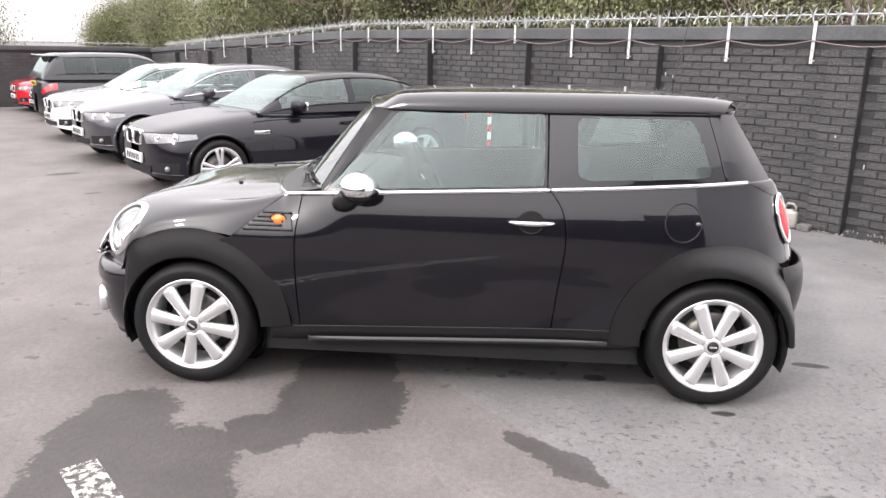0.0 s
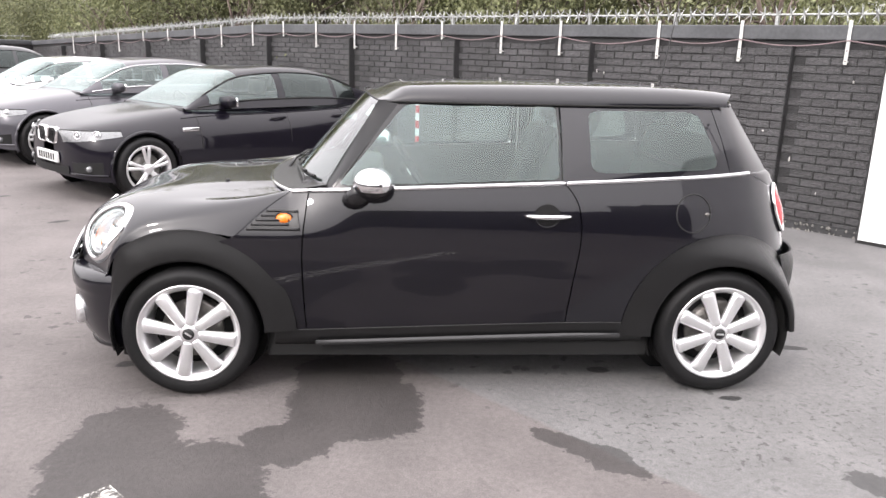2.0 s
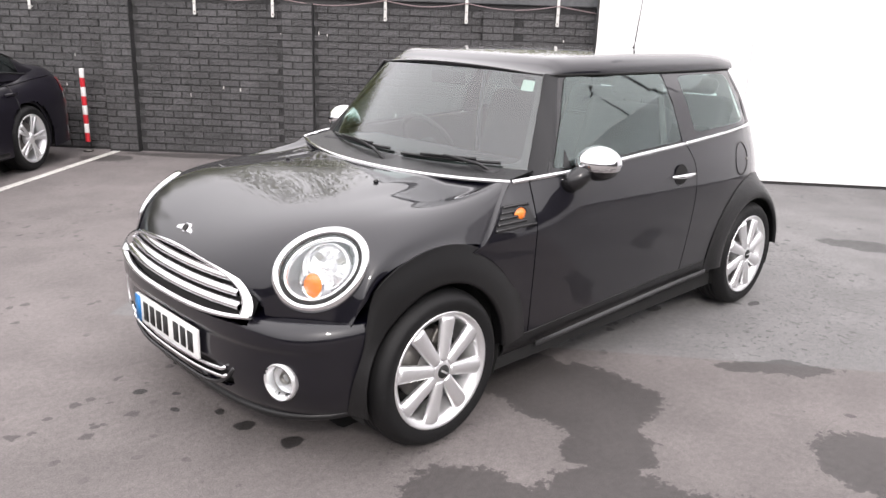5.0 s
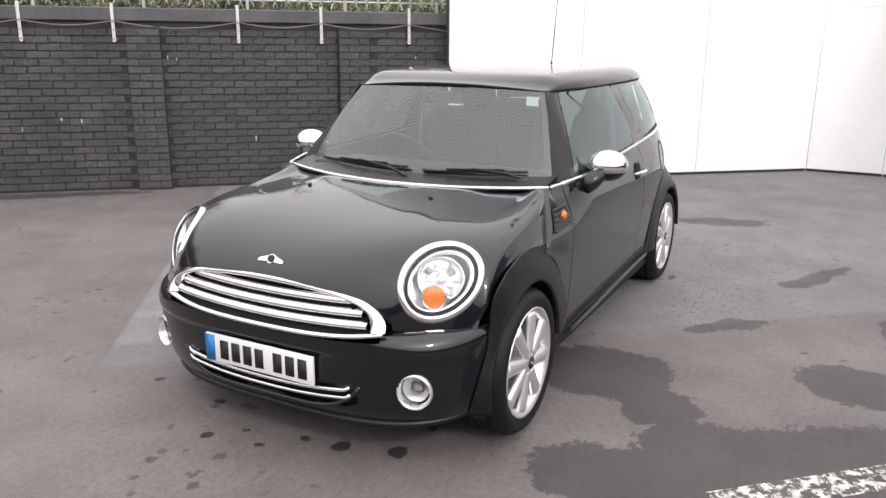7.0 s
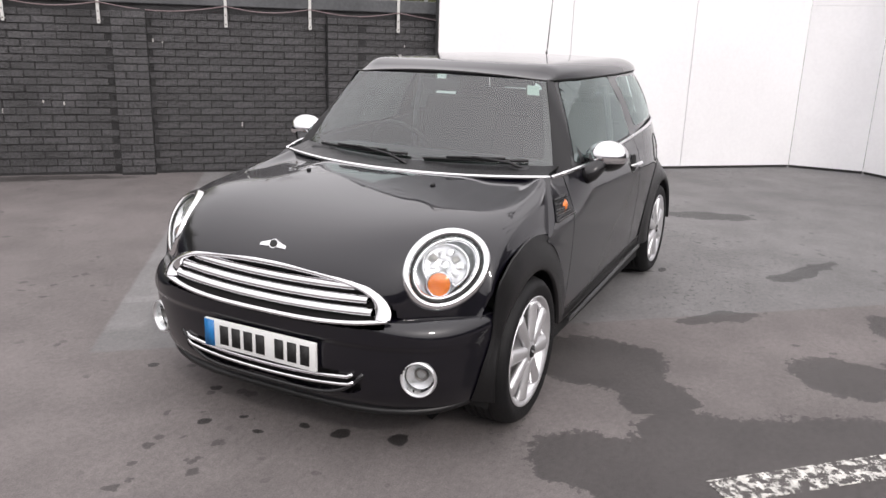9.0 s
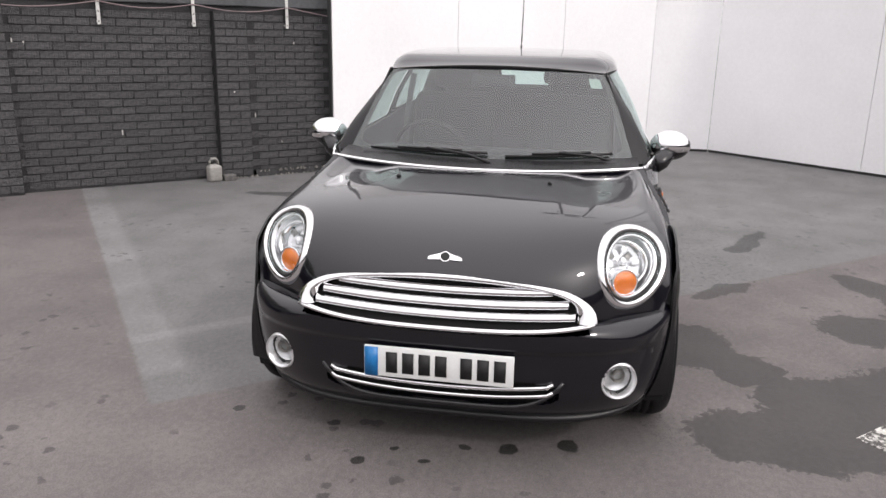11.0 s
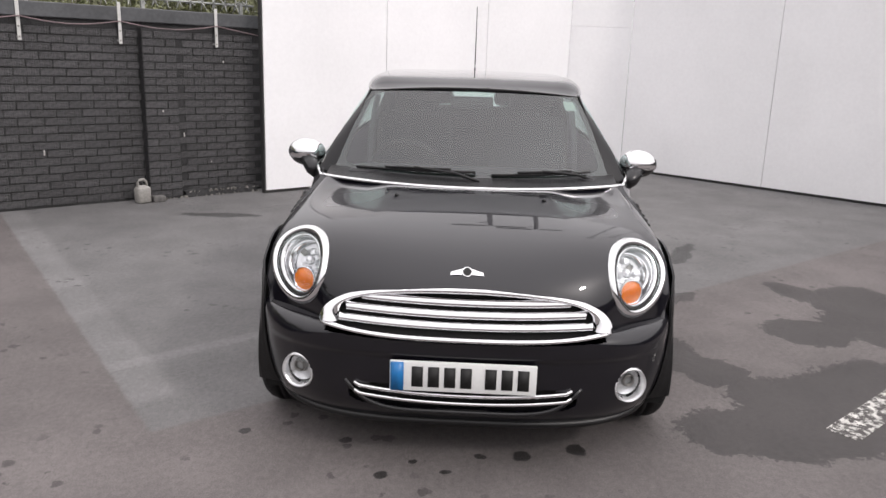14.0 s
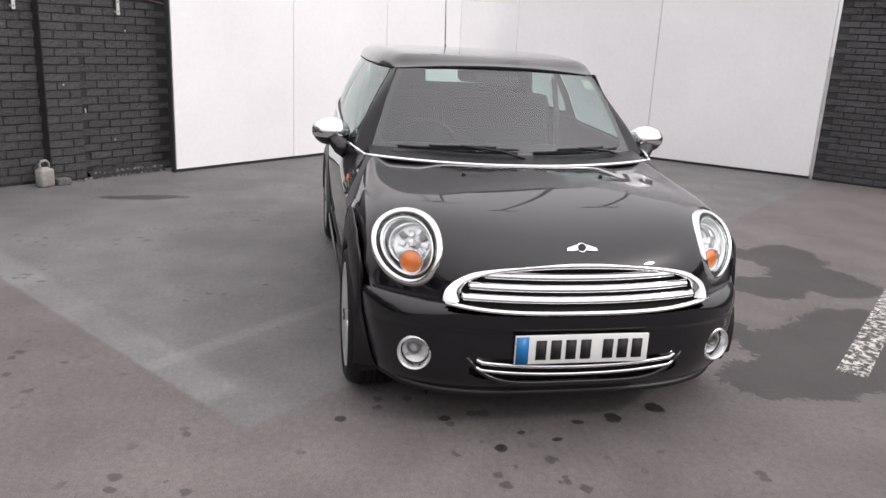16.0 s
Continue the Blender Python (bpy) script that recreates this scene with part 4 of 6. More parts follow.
def g_x(y, z, proud=0.0):
    return lerp(-1.862, -1.785, (z - 0.55) / 0.17) + 0.052 * (abs(y) / 0.5) ** 2.2 - proud


part("grille", grid(lambda u, v: Vector((g_x(y := lerp(-0.505, 0.505, u), z := lerp(g_bot(y), g_top(y) - 0.008, v), -0.012), y, z)), 40, 8), DARK, mini, "dark grille mesh behind chrome bars")


def surround_pt(u, v):
    """A chrome band over the top and down the sides, 3 cm wide at the middle and 6 cm at the ends."""
    y = 0.528 * math.sin(math.pi * (u - 0.5))
    e = (abs(y) / 0.528) ** 3
    o = Vector((0, y, g_top(y)))
    i = Vector((0, y * lerp(1, 0.875, e), g_top(y) - lerp(0.034, 0.002, e)))
    p = o.lerp(i, v)
    p.x = g_x(p.y, p.z, 0.010 + 0.024 * math.sin(math.pi * (0.12 + 0.88 * v)) ** 0.8)
    return p


part("grille_surround", grid(surround_pt, 64, 8), CHROME, mini, "chrome grille surround", thick=0.012)
part("grille_surround", tube([(g_x(y, g_bot(y), 0.012), y, g_bot(y) + 0.004) for y in np.linspace(-0.518, 0.518, 41)], 0.015, 12, flatten=0.62), CHROME, mini, "chrome grille surround")
BAR = ((0.015, 0.0135), (0.003, 0.0145), (-0.009, 0.006), (-0.013, -0.004), (-0.010, -0.012), (0.011, -0.0135))


def bar_pt(zz, reach, u, v):
    y = lerp(-reach, reach, u)
    dx, dz = BAR[round(v * 6) % 6]
    return Vector((g_x(y, zz, 0.006) + dx, y, zz + 0.008 * (abs(y) / 0.45) ** 2 + dz))


for zz, reach in ((0.655, 0.375), (0.615, 0.430), (0.576, 0.455)):
    part("grille_bar", grid(lambda u, v: bar_pt(zz, reach, u, v), 32, 6), CHROME, mini, "chrome grille bar")

# shut lines between bonnet and wing
for side in (1, -1):
    part("bonnet_shut_line", tube([Vector(PRESSED[100 + side * k, 120]) + Vector((0, 0.002 * side, 0.001)) for k in range(77, 101)], 0.0035, 6), INK, mini)

# winged badge on the nose
badge_at = Matrix.Translation(Vector(PRESSED[100, 34])) @ Euler((0, radians(-52), 0)).to_matrix().to_4x4()
bm = bmesh.new()
bmesh.ops.create_cone(bm, cap_ends=True, segments=28, radius1=0.022, radius2=0.019, depth=0.012)
for s in (1, -1):
    vs = [bm.verts.new((x, s * y, z)) for z in (-0.002, 0.006) for x, y in ((-0.012, 0.019), (0.012, 0.015), (-0.002, 0.058), (-0.014, 0.060))]
    for q in ((0, 1, 2, 3), (4, 5, 6, 7), (0, 1, 5, 4), (1, 2, 6, 5), (2, 3, 7, 6), (3, 0, 4, 7)):
        bm.faces.new([vs[i] for i in q])
bmesh.ops.transform(bm, matrix=badge_at, verts=bm.verts)
part("badge", tidy(bm), CHROME, mini, "silver winged badge", flat=True)
bm = bmesh.new()
bmesh.ops.create_cone(bm, cap_ends=True, segments=24, radius1=0.0155, radius2=0.015, depth=0.003, matrix=badge_at @ Matrix.Translation((0, 0, 0.0075)))
part("badge_disc", bm, INK, mini, flat=True)

# number plate, its characters as bars
plate = part("number_plate", box((-1.887, -0.262, 0.338), (-1.872, 0.262, 0.451), edge=0.004), WHITE_PLATE, mini, "white number plate with dark bars")
part("plate_band", box((-1.8895, 0.212, 0.341), (-1.8865, 0.259, 0.448)), BLUE_BAND, plate, "blue end band")
for k in range(7):
    y = 0.163 - k * 0.058 - (0.03 if k > 3 else 0)
    part("character_bar", box((-1.8895, y - 0.020, 0.357), (-1.8865, y + 0.020, 0.433)), INK, plate)

# headlights
def oval_ring(m, a, b, prof, n=56):
    """A ring of elliptical outline: prof gives (widening, height) round its section."""
    k = len(prof)
    return grid(lambda u, v: m @ Vector(((a + prof[round(v * k) % k][0]) * math.cos(2 * math.pi * u), (b + prof[round(v * k) % k][0]) * math.sin(2 * math.pi * u), prof[round(v * k) % k][1])), n, k, loop=True)


def oval_cap(m, a, b, height, n=40, rings=8, hollow=1.0):
    return tidy(grid(lambda u, v: m @ Vector((a * v * math.cos(2 * math.pi * u), b * v * math.sin(2 * math.pi * u), height * (1 - v ** 2 * hollow))), n, rings, loop=True))


def frame_at(c, n, up=Vector((0, 0, 1))):
    n = Vector(n).normalized()
    x = up.cross(n).normalized()
    y = n.cross(x)
    return Matrix(((x.x, y.x, n.x, c[0]), (x.y, y.y, n.y, c[1]), (x.z, y.z, n.z, c[2]), (0, 0, 0, 1)))


def bent(bm, m):
    back = m.inverted()
    for v in bm.verts:
        q = back @ v.co
        q.z -= lamp_fall(q.y)
        v.co = m @ q
    return bm


for s in (1, -1):
    m = frame_at((LAMP_C.x, s * LAMP_C.y, LAMP_C.z), (LAMP_N.x, s * LAMP_N.y, LAMP_N.z))
    o = m @ Matrix.Rotation(LAMP_TURN * s, 4, "Z")
    la, lb = LAMP_A - 0.026, LAMP_B - 0.026
    lamp = part("headlight", bent(oval_cap(o @ Matrix.Translation((0, 0, -0.105)), la, lb, -0.02, hollow=0.2), m), BRIGHT, mini, "oval chrome-ringed headlight")
    part("bezel", bent(oval_ring(o, la, lb, [(-0.004, -0.02), (-0.003, 0.003), (0.004, 0.009), (0.013, 0.011), (0.021, 0.007), (0.0255, -0.001), (0.026, -0.05)], 80), m), CHROME, lamp, "broad chrome bezel ring")
    part("lamp_bucket", bent(grid(lambda u, v: o @ Vector((lerp(la + 0.024, la + 0.01, v) * math.cos(2 * math.pi * u), lerp(lb + 0.024, lb + 0.01, v) * math.sin(2 * math.pi * u), lerp(-0.02, -0.115, v))), 48, 4, loop=True), m), DARK, lamp)
    part("inner_seal", bent(oval_ring(o, la - 0.008, lb - 0.008, [(-0.003, -0.02), (-0.002, 0.002), (0.004, 0.003), (0.005, -0.02)], 64), m), INK, lamp, "black rubber seal ring")
    part("inner_ring", bent(oval_ring(o, la - 0.020, lb - 0.020, [(-0.008, -0.024), (-0.006, -0.010), (0.001, -0.004), (0.008, -0.007), (0.011, -0.024)], 64), m), CHROME, lamp, "bright inner ring")
    part("reflector", bent(grid(lambda u, v: o @ Vector(((la - 0.010 - 0.030 * v) * math.cos(2 * math.pi * u), (lb - 0.010 - 0.020 * v) * math.sin(2 * math.pi * u), -0.016 - 0.085 * v)), 48, 8, loop=True), m), BRIGHT, lamp)
    bowl = frame_at(m @ Vector((-0.006 * s, 0.014, -0.045)), (-0.84, s * 0.42, 0.36))
    part("main_beam", bent(oval_ring(bowl, 0.083, 0.081, [(-0.007, -0.035), (-0.003, 0.004), (0.003, 0.006), (0.006, -0.035)], 48), m), CHROME, lamp, "round main beam rim")
    part("beam_bowl", bent(oval_cap(bowl @ Matrix.Translation((0, 0, -0.034)), 0.081, 0.079, -0.016, hollow=1.0), m), BRIGHT, lamp)
    for k in range(10):
        a = 2 * math.pi * (k + 0.5) / 10
        blade = box((-0.011, 0.034, -0.034), (0.011, 0.062, -0.026), m=bowl @ Matrix.Rotation(a, 4, "Z") @ Matrix.Rotation(radians(9 if k % 2 else -7), 4, "X"), edge=0.002)
        part("facet", bent(blade, m), STEEL if k in (1, 4, 8) else BRIGHT, lamp)
    part("bulb_cap", ball(bowl @ Vector((0, 0.004, -0.020)), 0.019, seg=20, ring=12), BRIGHT, lamp, "domed bulb shield")
    amber = frame_at(m @ Vector((0.026 * s, -0.056, -0.030)), (-0.93, s * 0.22, 0.28))
    part("indicator", bent(oval_cap(amber, 0.041, 0.040, 0.012), m), AMBER, lamp, "amber indicator lens")
    part("indicator_core", bent(oval_ring(amber @ Matrix.Translation((0, 0, 0.009)), 0.014, 0.014, [(-0.004, -0.004), (0.0, 0.004), (0.004, -0.003)], 24), m), AMBER, lamp)
    part("indicator_ring", bent(oval_ring(amber, 0.043, 0.042, [(-0.003, -0.012), (-0.001, 0.006), (0.003, 0.006), (0.005, -0.012)], 32), m), CHROME, lamp)
    part("indicator_shell", bent(grid(lambda u, v: amber @ Vector((lerp(0.048, 0.050, v) * math.cos(2 * math.pi * u), lerp(0.047, 0.049, v) * math.sin(2 * math.pi * u), lerp(0.0, -0.04, v))), 32, 2, loop=True), m), BRIGHT, lamp)
    part("lens", bent(oval_cap(o, la - 0.003, lb - 0.003, 0.020), m), LENS, lamp, "clear lens").visible_shadow = False
    # fog lamp
    zf = 0.348
    c = Vector((nose_x(0.618, zf, -0.003), s * 0.618, zf))
    f = frame_at(c, (-0.955, s * 0.29, 0.0))
    fog = part("fog_lamp", oval_cap(f @ Matrix.Translation((0, 0, -0.045)), 0.062, 0.064, -0.01), STEEL, mini, "round fog lamp with a silver ring")
    part("fog_ring", oval_ring(f, 0.058, 0.060, [(-0.005, -0.045), (0.0, 0.004), (0.005, 0.007), (0.009, -0.010)], 40), ALLOY, fog)
    part("fog_reflector", oval_cap(f @ Matrix.Translation((0, 0.002, -0.030)), 0.050, 0.051, -0.012, hollow=1.0), BRIGHT, fog)
    part("fog_bulb", oval_ring(f @ Matrix.Translation((-0.006 * s, 0.008, -0.022)), 0.020, 0.020, [(-0.004, -0.01), (0.0, 0.006), (0.006, -0.01)], 24), STEEL, fog)
    part("fog_lens", oval_cap(f @ Matrix.Translation((0, 0.002, -0.004)), 0.052, 0.053, 0.010), LENS, fog)


# wheel arch trims
def arch_pt(hub, u, v, s):
    a = radians(lerp(194 if hub.x < 0 else 181, 2 if hub.x < 0 else 3, u))
    ro = 0.478 - (0.115 * smooth(-0.55, -0.97, math.cos(a)) if hub.x < 0 else 0.0)
    r = lerp(ro, 0.338, min(1, v / 0.8))
    x, z = hub.x + r * math.cos(a), hub.z + r * math.sin(a)
    xo, zo = hub.x + ro * math.cos(a), hub.z + ro * math.sin(a)
    if hub.x < 0 and math.cos(a) < -0.35:
        y0 = min(0.812, bumper_side(xo, zo))
        y0 = lerp(0.812, y0, smooth(-0.35, -0.62, math.cos(a)))
    else:
        y0 = flank(xo, max(0.3, zo)) if hub.x > 0 else 0.815
    y = lerp(y0 + 0.005, 0.838 if hub.x < 0 else 0.832, math.sin(math.pi / 2 * min(1, v / 0.7)) ** 1.3)
    if hub.x < 0 and math.cos(a) < -0.35:
        y = lerp(y, min(y, lerp(y0 + 0.012, 0.826, min(1, v / 0.7))), smooth(-0.45, -0.9, math.cos(a)))
    if v > 0.8:
        y -= 0.05 * (v - 0.8) / 0.2
    return Vector((x, s * y, z))


def bumper_side(x, z):
    a = -1.15 - bumper_x(z)
    w = curve(z, (0.17, 0.772), (0.30, 0.814), (0.45, 0.833), (0.62, 0.836))
    return w * max(0.0, 1 - (max(0.0, -1.15 - x) / a) ** 3.3) ** (1 / 3.3)


for hub in (HF, HR):
    for s in (1, -1):
        part("arch_trim", grid(lambda u, v: arch_pt(hub, u, v, s), 64, 15), TRIM, mini, "matt black wheel arch trim", thick=0.008 * (1 if s > 0 else -1))
        part("wheel_well", grid(lambda u, v: Vector((hub.x + 0.345 * math.cos(a := radians(lerp(-20, 200, u))), s * lerp(0.80, 0.50, v), hub.z + 0.345 * math.sin(a))), 28, 2), DARK, mini)
        part("wheel_well", grid(lambda u, v: Vector((hub.x + 0.36 * v * math.cos(2 * math.pi * u), s * 0.50, hub.z + 0.36 * v * math.sin(2 * math.pi * u))), 28, 2, loop=True), DARK, mini)
part("underbody", box((-1.70, -0.56, 0.17), (1.62, 0.56, 0.52)), DARK, mini, flat=True)
part("engine_bay", box((-1.70, -0.50, 0.40), (-0.80, 0.50, 0.58)), DARK, mini, flat=True)
for s in (1, -1):
    part("inner_sill", box((-0.88, min(s * 0.50, s * 0.775), 0.18), (0.90, max(s * 0.50, s * 0.775), 0.34)), DARK, mini, flat=True)
    part("mud_flap", box((-1.53, s * 0.70 - 0.06, 0.175), (-1.50, s * 0.70 + 0.06, 0.26)), TRIM, mini, flat=True)


# sills
def sill_pt(u, v):
    x = lerp(-0.845, 0.865, u)
    z = lerp(0.175, sill(x) - 0.004, v)
    y = lerp(0.67, flank(x, sill(x)), smooth(-0.3, 0.85, v)) + 0.012 * math.sin(math.pi * min(1, v * 1.15)) ** 2
    return (x, y, z)


both("sill", sill_pt, 30, 12, TRIM, "matt black plastic sill")


def sill_band(u, v):
    x = lerp(-0.66, 0.75, u)
    z = sill(x) - lerp(0.070, 0.046, v)
    return (x, 0.821 + 0.010 * math.sin(math.pi * v) * math.sin(math.pi * u) ** 0.3, z)


both("sill_strip", sill_band, 30, 5, mat("grey_sill_strip", (0.028, 0.028, 0.029), 0.28, grain=0.1, scale=90), "dark grey sill strip", thick=0.012)


# cabin sides, as half width over x and z
def roof_edge(x):
    return curve(x, (-0.45, 0.515), (-0.36, 0.526), (0.0, 0.585), (0.5, 0.602), (1.0, 0.590), (1.25, 0.560), (1.42, 0.51))


def roof_low(x):
    return curve(x, (-0.45, 1.322), (-0.30, 1.334), (0.45, 1.340), (1.10, 1.346), (1.25, 1.342), (1.42, 1.335))


def cabin(x, z, proud=0.0):
    b = belt(x)
    t = (z - b) / (roof_low(x) - b)
    yb = flank(x, b) - 0.012
    if x < -0.6:
        yb = lerp(yb, 0.70, smooth(-0.6, -0.8, x))
    return lerp(yb, roof_edge(x) - 0.004, t) + 0.018 * math.sin(math.pi * min(1, max(0, t))) + proud


def quad(corners, a, b):
    """A point in a four-cornered region of the cabin side; a and b run from -1 to 1."""
    (x0, z0), (x1, z1), (x2, z2), (x3, z3) = corners     # bottom front, bottom rear, top rear, top front
    p, q = (a + 1) / 2, (b + 1) / 2
    return lerp(lerp(x0, x1, p), lerp(x3, x2, p), q), lerp(lerp(z0, z1, p), lerp(z3, z2, p), q)


def pane_side(corners, n, s, proud):
    def P(u, v):
        a, b = rounded(u, n)
        x, z = quad(corners, a * v, b * v)
        return Vector((x, s * cabin(x, z, proud), z))
    return tidy(grid(P, 72, 10, loop=True))


def frame_side(outer, inner, n_out, n_in, s, proud):
    def P(u, v):
        ao, bo = rounded(u, n_out)
        ai, bi = rounded(u, n_in)
        xo, zo = quad(outer, ao, bo)
        xi, zi = quad(inner, ai, bi)
        x, z = lerp(xo, xi, v), lerp(zo, zi, v)
        return Vector((x, s * cabin(x, z, proud), z))
    return tidy(grid(P, 96, 6, loop=True))


W_DOOR = ((-0.562, 0.974), (0.428, 1.018), (0.424, 1.328), (-0.262, 1.321))
W_DOOR_OUT = ((-0.592, 0.960), (0.438, 1.004), (0.436, 1.340), (-0.285, 1.335))
W_QTR_OUT = ((0.446, 1.006), (1.245, 1.046), (1.165, 1.342), (0.444, 1.340))
W_QTR = ((0.575, 1.044), (1.190, 1.068), (1.098, 1.318), (0.570, 1.318))
for s in (1, -1):
    dr = doors[0 if s > 0 else 1]
    part("window_frame", frame_side(W_DOOR_OUT, W_DOOR, 40, 26, s, 0.0), SATIN, dr, thick=0.004)
    part("door_window", pane_side(W_DOOR, 26, s, 0.004), GLASS, dr, "green-tinted side window").visible_shadow = False
    part("quarter_panel", frame_side(W_QTR_OUT, W_QTR, 40, 9, s, 0.0), PAINT, mini, thick=0.004)
    part("quarter_window", pane_side(W_QTR, 9, s, 0.001), GLASS, mini, "green-tinted rear side window").visible_shadow = False


PILLAR = mat("black_pillar_paint", (0.006, 0.006, 0.007), 0.4, grain=0.1, scale=200, spec=0.35)


def a_pillar(u, v):
    z = lerp(0.935, 1.336, v)
    t = (z - 0.935) / 0.401
    xr = lerp(-0.594, -0.283, t)
    xf = lerp(-0.632, -0.385, t)
    x = lerp(xf, xr, u)
    yo = cabin(xr, z)
    yf = lerp(0.684, 0.542, t)
    return (x, lerp(yf, yo, math.sin(u * math.pi / 2) ** 0.8), z + 0.0)


both("front_pillar", a_pillar, 10, 24, PILLAR)


def c_pillar(u, v):
    z = lerp(1.046, 1.342, v)
    t = (z - 1.046) / 0.296
    x0 = lerp(1.248, 1.168, t)
    x1 = lerp(1.485, 1.300, t)
    x = lerp(x0, x1, u)
    return (x, lerp(cabin(x0, z), lerp(0.56, 0.50, t), u ** 1.8), z)


both("rear_pillar", c_pillar, 12, 12, PAINT)


# windscreen, rear window and roof
def screen_pt(a, b):
    t = (b + 1) / 2
    y = a * lerp(0.682, 0.536, t)
    k = (a * a)
    x = lerp(-0.815 + 0.187 * k, -0.452 + 0.075 * k, t)
    z = lerp(0.940 + 0.008 * k, 1.352 - 0.022 * k, t) + 0.012 * math.sin(math.pi * t)
    return Vector((x, y, z))


part("windscreen", grid(lambda u, v: screen_pt(2 * u - 1, 2 * v - 1), 40, 16), SCREEN, mini, "green-tinted windscreen").visible_shadow = False


def screen_band(u, v):
    """The black edge of the windscreen, a hand's width at the foot, a finger's at the top and sides."""
    ao, bo = rounded(u, 40)
    ai, bi = rounded(u, 14)
    return screen_pt(lerp(ao, ai * 0.955, v), lerp(bo, lerp(-0.86, 0.955, (bi + 1) / 2), v)) + Vector((0.004, 0, -0.003))


part("screen_border", tidy(grid(screen_band, 96, 5, loop=True)), INK, mini)


def rear_glass(u, v):
    a = 2 * u - 1
    return Vector((lerp(1.53 - 0.05 * a * a, 1.325 - 0.03 * a * a, v), a * lerp(0.55, 0.49, v), lerp(1.05, 1.345, v)))


def rear_frame(u, v):
    """The black edge and trim round the rear window."""
    ao, bo = rounded(u, 30)
    ai, bi = rounded(u, 8)
    return rear_glass(0.5 + 0.5 * lerp(ao, ai * 0.80, v), 0.5 + 0.5 * lerp(bo, lerp(-0.72, 0.72, (bi + 1) / 2), v)) - Vector((0.006, 0, 0.002))


part("rear_frame", tidy(grid(rear_frame, 72, 4, loop=True)), INK, mini)
part("rear_window", grid(rear_glass, 16, 6), GLASS, mini, "tinted rear window").visible_shadow = False


def shoulder_pt(u, v):
    """From the body's top edge up to the foot of the rear pillar and glass."""
    ang = lerp(rear_angle(1.25, 1.0), math.pi / 2, u)
    z = 1.04
    for k in range(3):
        p = rear_pt(ang, z)
        z = rear_top(p[0]) if ang < 1.026 else 0.965
    if u < 0.55:
        q = c_pillar(u / 0.55, 0)
    else:
        q = rear_glass(0.5 + 0.5 * (1 - u) / 0.45, 0)
    w = math.sin(v * math.pi / 2)
    return (lerp(p[0], q[0], v ** 1.3), lerp(p[1], q[1], v ** 1.3), lerp(z, q[2] + 0.004, w))


both("rear_shoulder", shoulder_pt, 40, 8, PAINT)


def roof_pt(u, v):
    a = math.sin(math.pi * (u - 0.5))
    x0 = -0.458 + 0.085 * a * a
    x1 = 1.405 - 0.16 * abs(a) ** 3
    x = lerp(x0, x1, v)
    e = roof_edge(x) + 0.012
    zc = curve(x, (-0.46, 1.352), (-0.40, 1.381), (-0.30, 1.403), (0.1, 1.424), (0.56, 1.431), (1.0, 1.430), (1.27, 1.412), (1.41, 1.380))
    zl = roof_low(x)
    z = lerp(zl, zc, 0.86 * math.sqrt(max(0.0, 1 - max(0.0, (abs(a) - 0.83) / 0.17) ** 2)) + 0.14 * (1 - a * a))
    z = lerp(1.354 - 0.022 * a * a, z, smooth(0.0, 0.085, v))          # the front edge follows the windscreen
    return Vector((x, a * e, z))


part("roof", grid(roof_pt, 56, 44), PAINT, mini, thick=-0.012)
for s in (1, -1):
    part("roof_seal", tube([(x, s * (roof_edge(x) + 0.006), roof_low(x) - 0.004) for x in np.linspace(-0.37, 1.20, 30)], 0.007, 6), INK, mini)
part("roof_seal", tube([Vector((-0.462 + 0.085 * a * a, a * 0.535, 1.357 - 0.03 * a * a)) for a in np.linspace(-1, 1, 24)], 0.004, 6), INK, mini)
part("headliner", grid(lambda u, v: roof_pt(lerp(0.06, 0.94, u), lerp(0.05, 0.9, v)) - Vector((0, 0, 0.035)), 16, 12), mat("grey_headliner", (0.18, 0.18, 0.175), 0.9, grain=0.1, scale=200), mini)

# chrome line round the cabin, black scuttle under the windscreen
def cowl(y):
    k = min(1.0, abs(y) / 0.716)
    return Vector((-0.932 + 0.168 * k ** 2.2, y, 0.922 + 0.014 * k ** 2))


part("chrome_line", tube([cowl(y) for y in np.linspace(-0.716, 0.716, 61)], 0.0085, 8), CHROME, mini, "chrome line at the foot of the windscreen")
for s in (1, -1):
    for a, b in ((-0.762, -0.692), (-0.688, 0.452), (0.458, 1.345)):
        part("chrome_line", tube([(x, s * (flank(x, belt(x)) + 0.001), belt(x) - 0.002) for x in np.linspace(a, b, 40)], 0.0085, 8, flatten=1.2), CHROME, mini, "chrome waist line")
    part("sill_shut_line", tube([(x, s * (flank(x, sill(x)) + 0.001), sill(x)) for x in np.linspace(-0.8, 0.84, 30)], 0.0035, 6), INK, mini)
part("scuttle_panel", grid(lambda u, v: Vector((lerp(cowl(y := lerp(-0.70, 0.70, u)).x, -0.80 + 0.17 * (y / 0.66) ** 2, v), y, lerp(0.918, 0.945, v) + 0.01 * (y / 0.7) ** 2)), 40, 6), TRIM, mini, "black plastic panel below the windscreen", thick=0.01)
part("bulkhead", box((-0.90, -0.66, 0.55), (-0.72, 0.66, 0.90)), DARK, mini, flat=True)

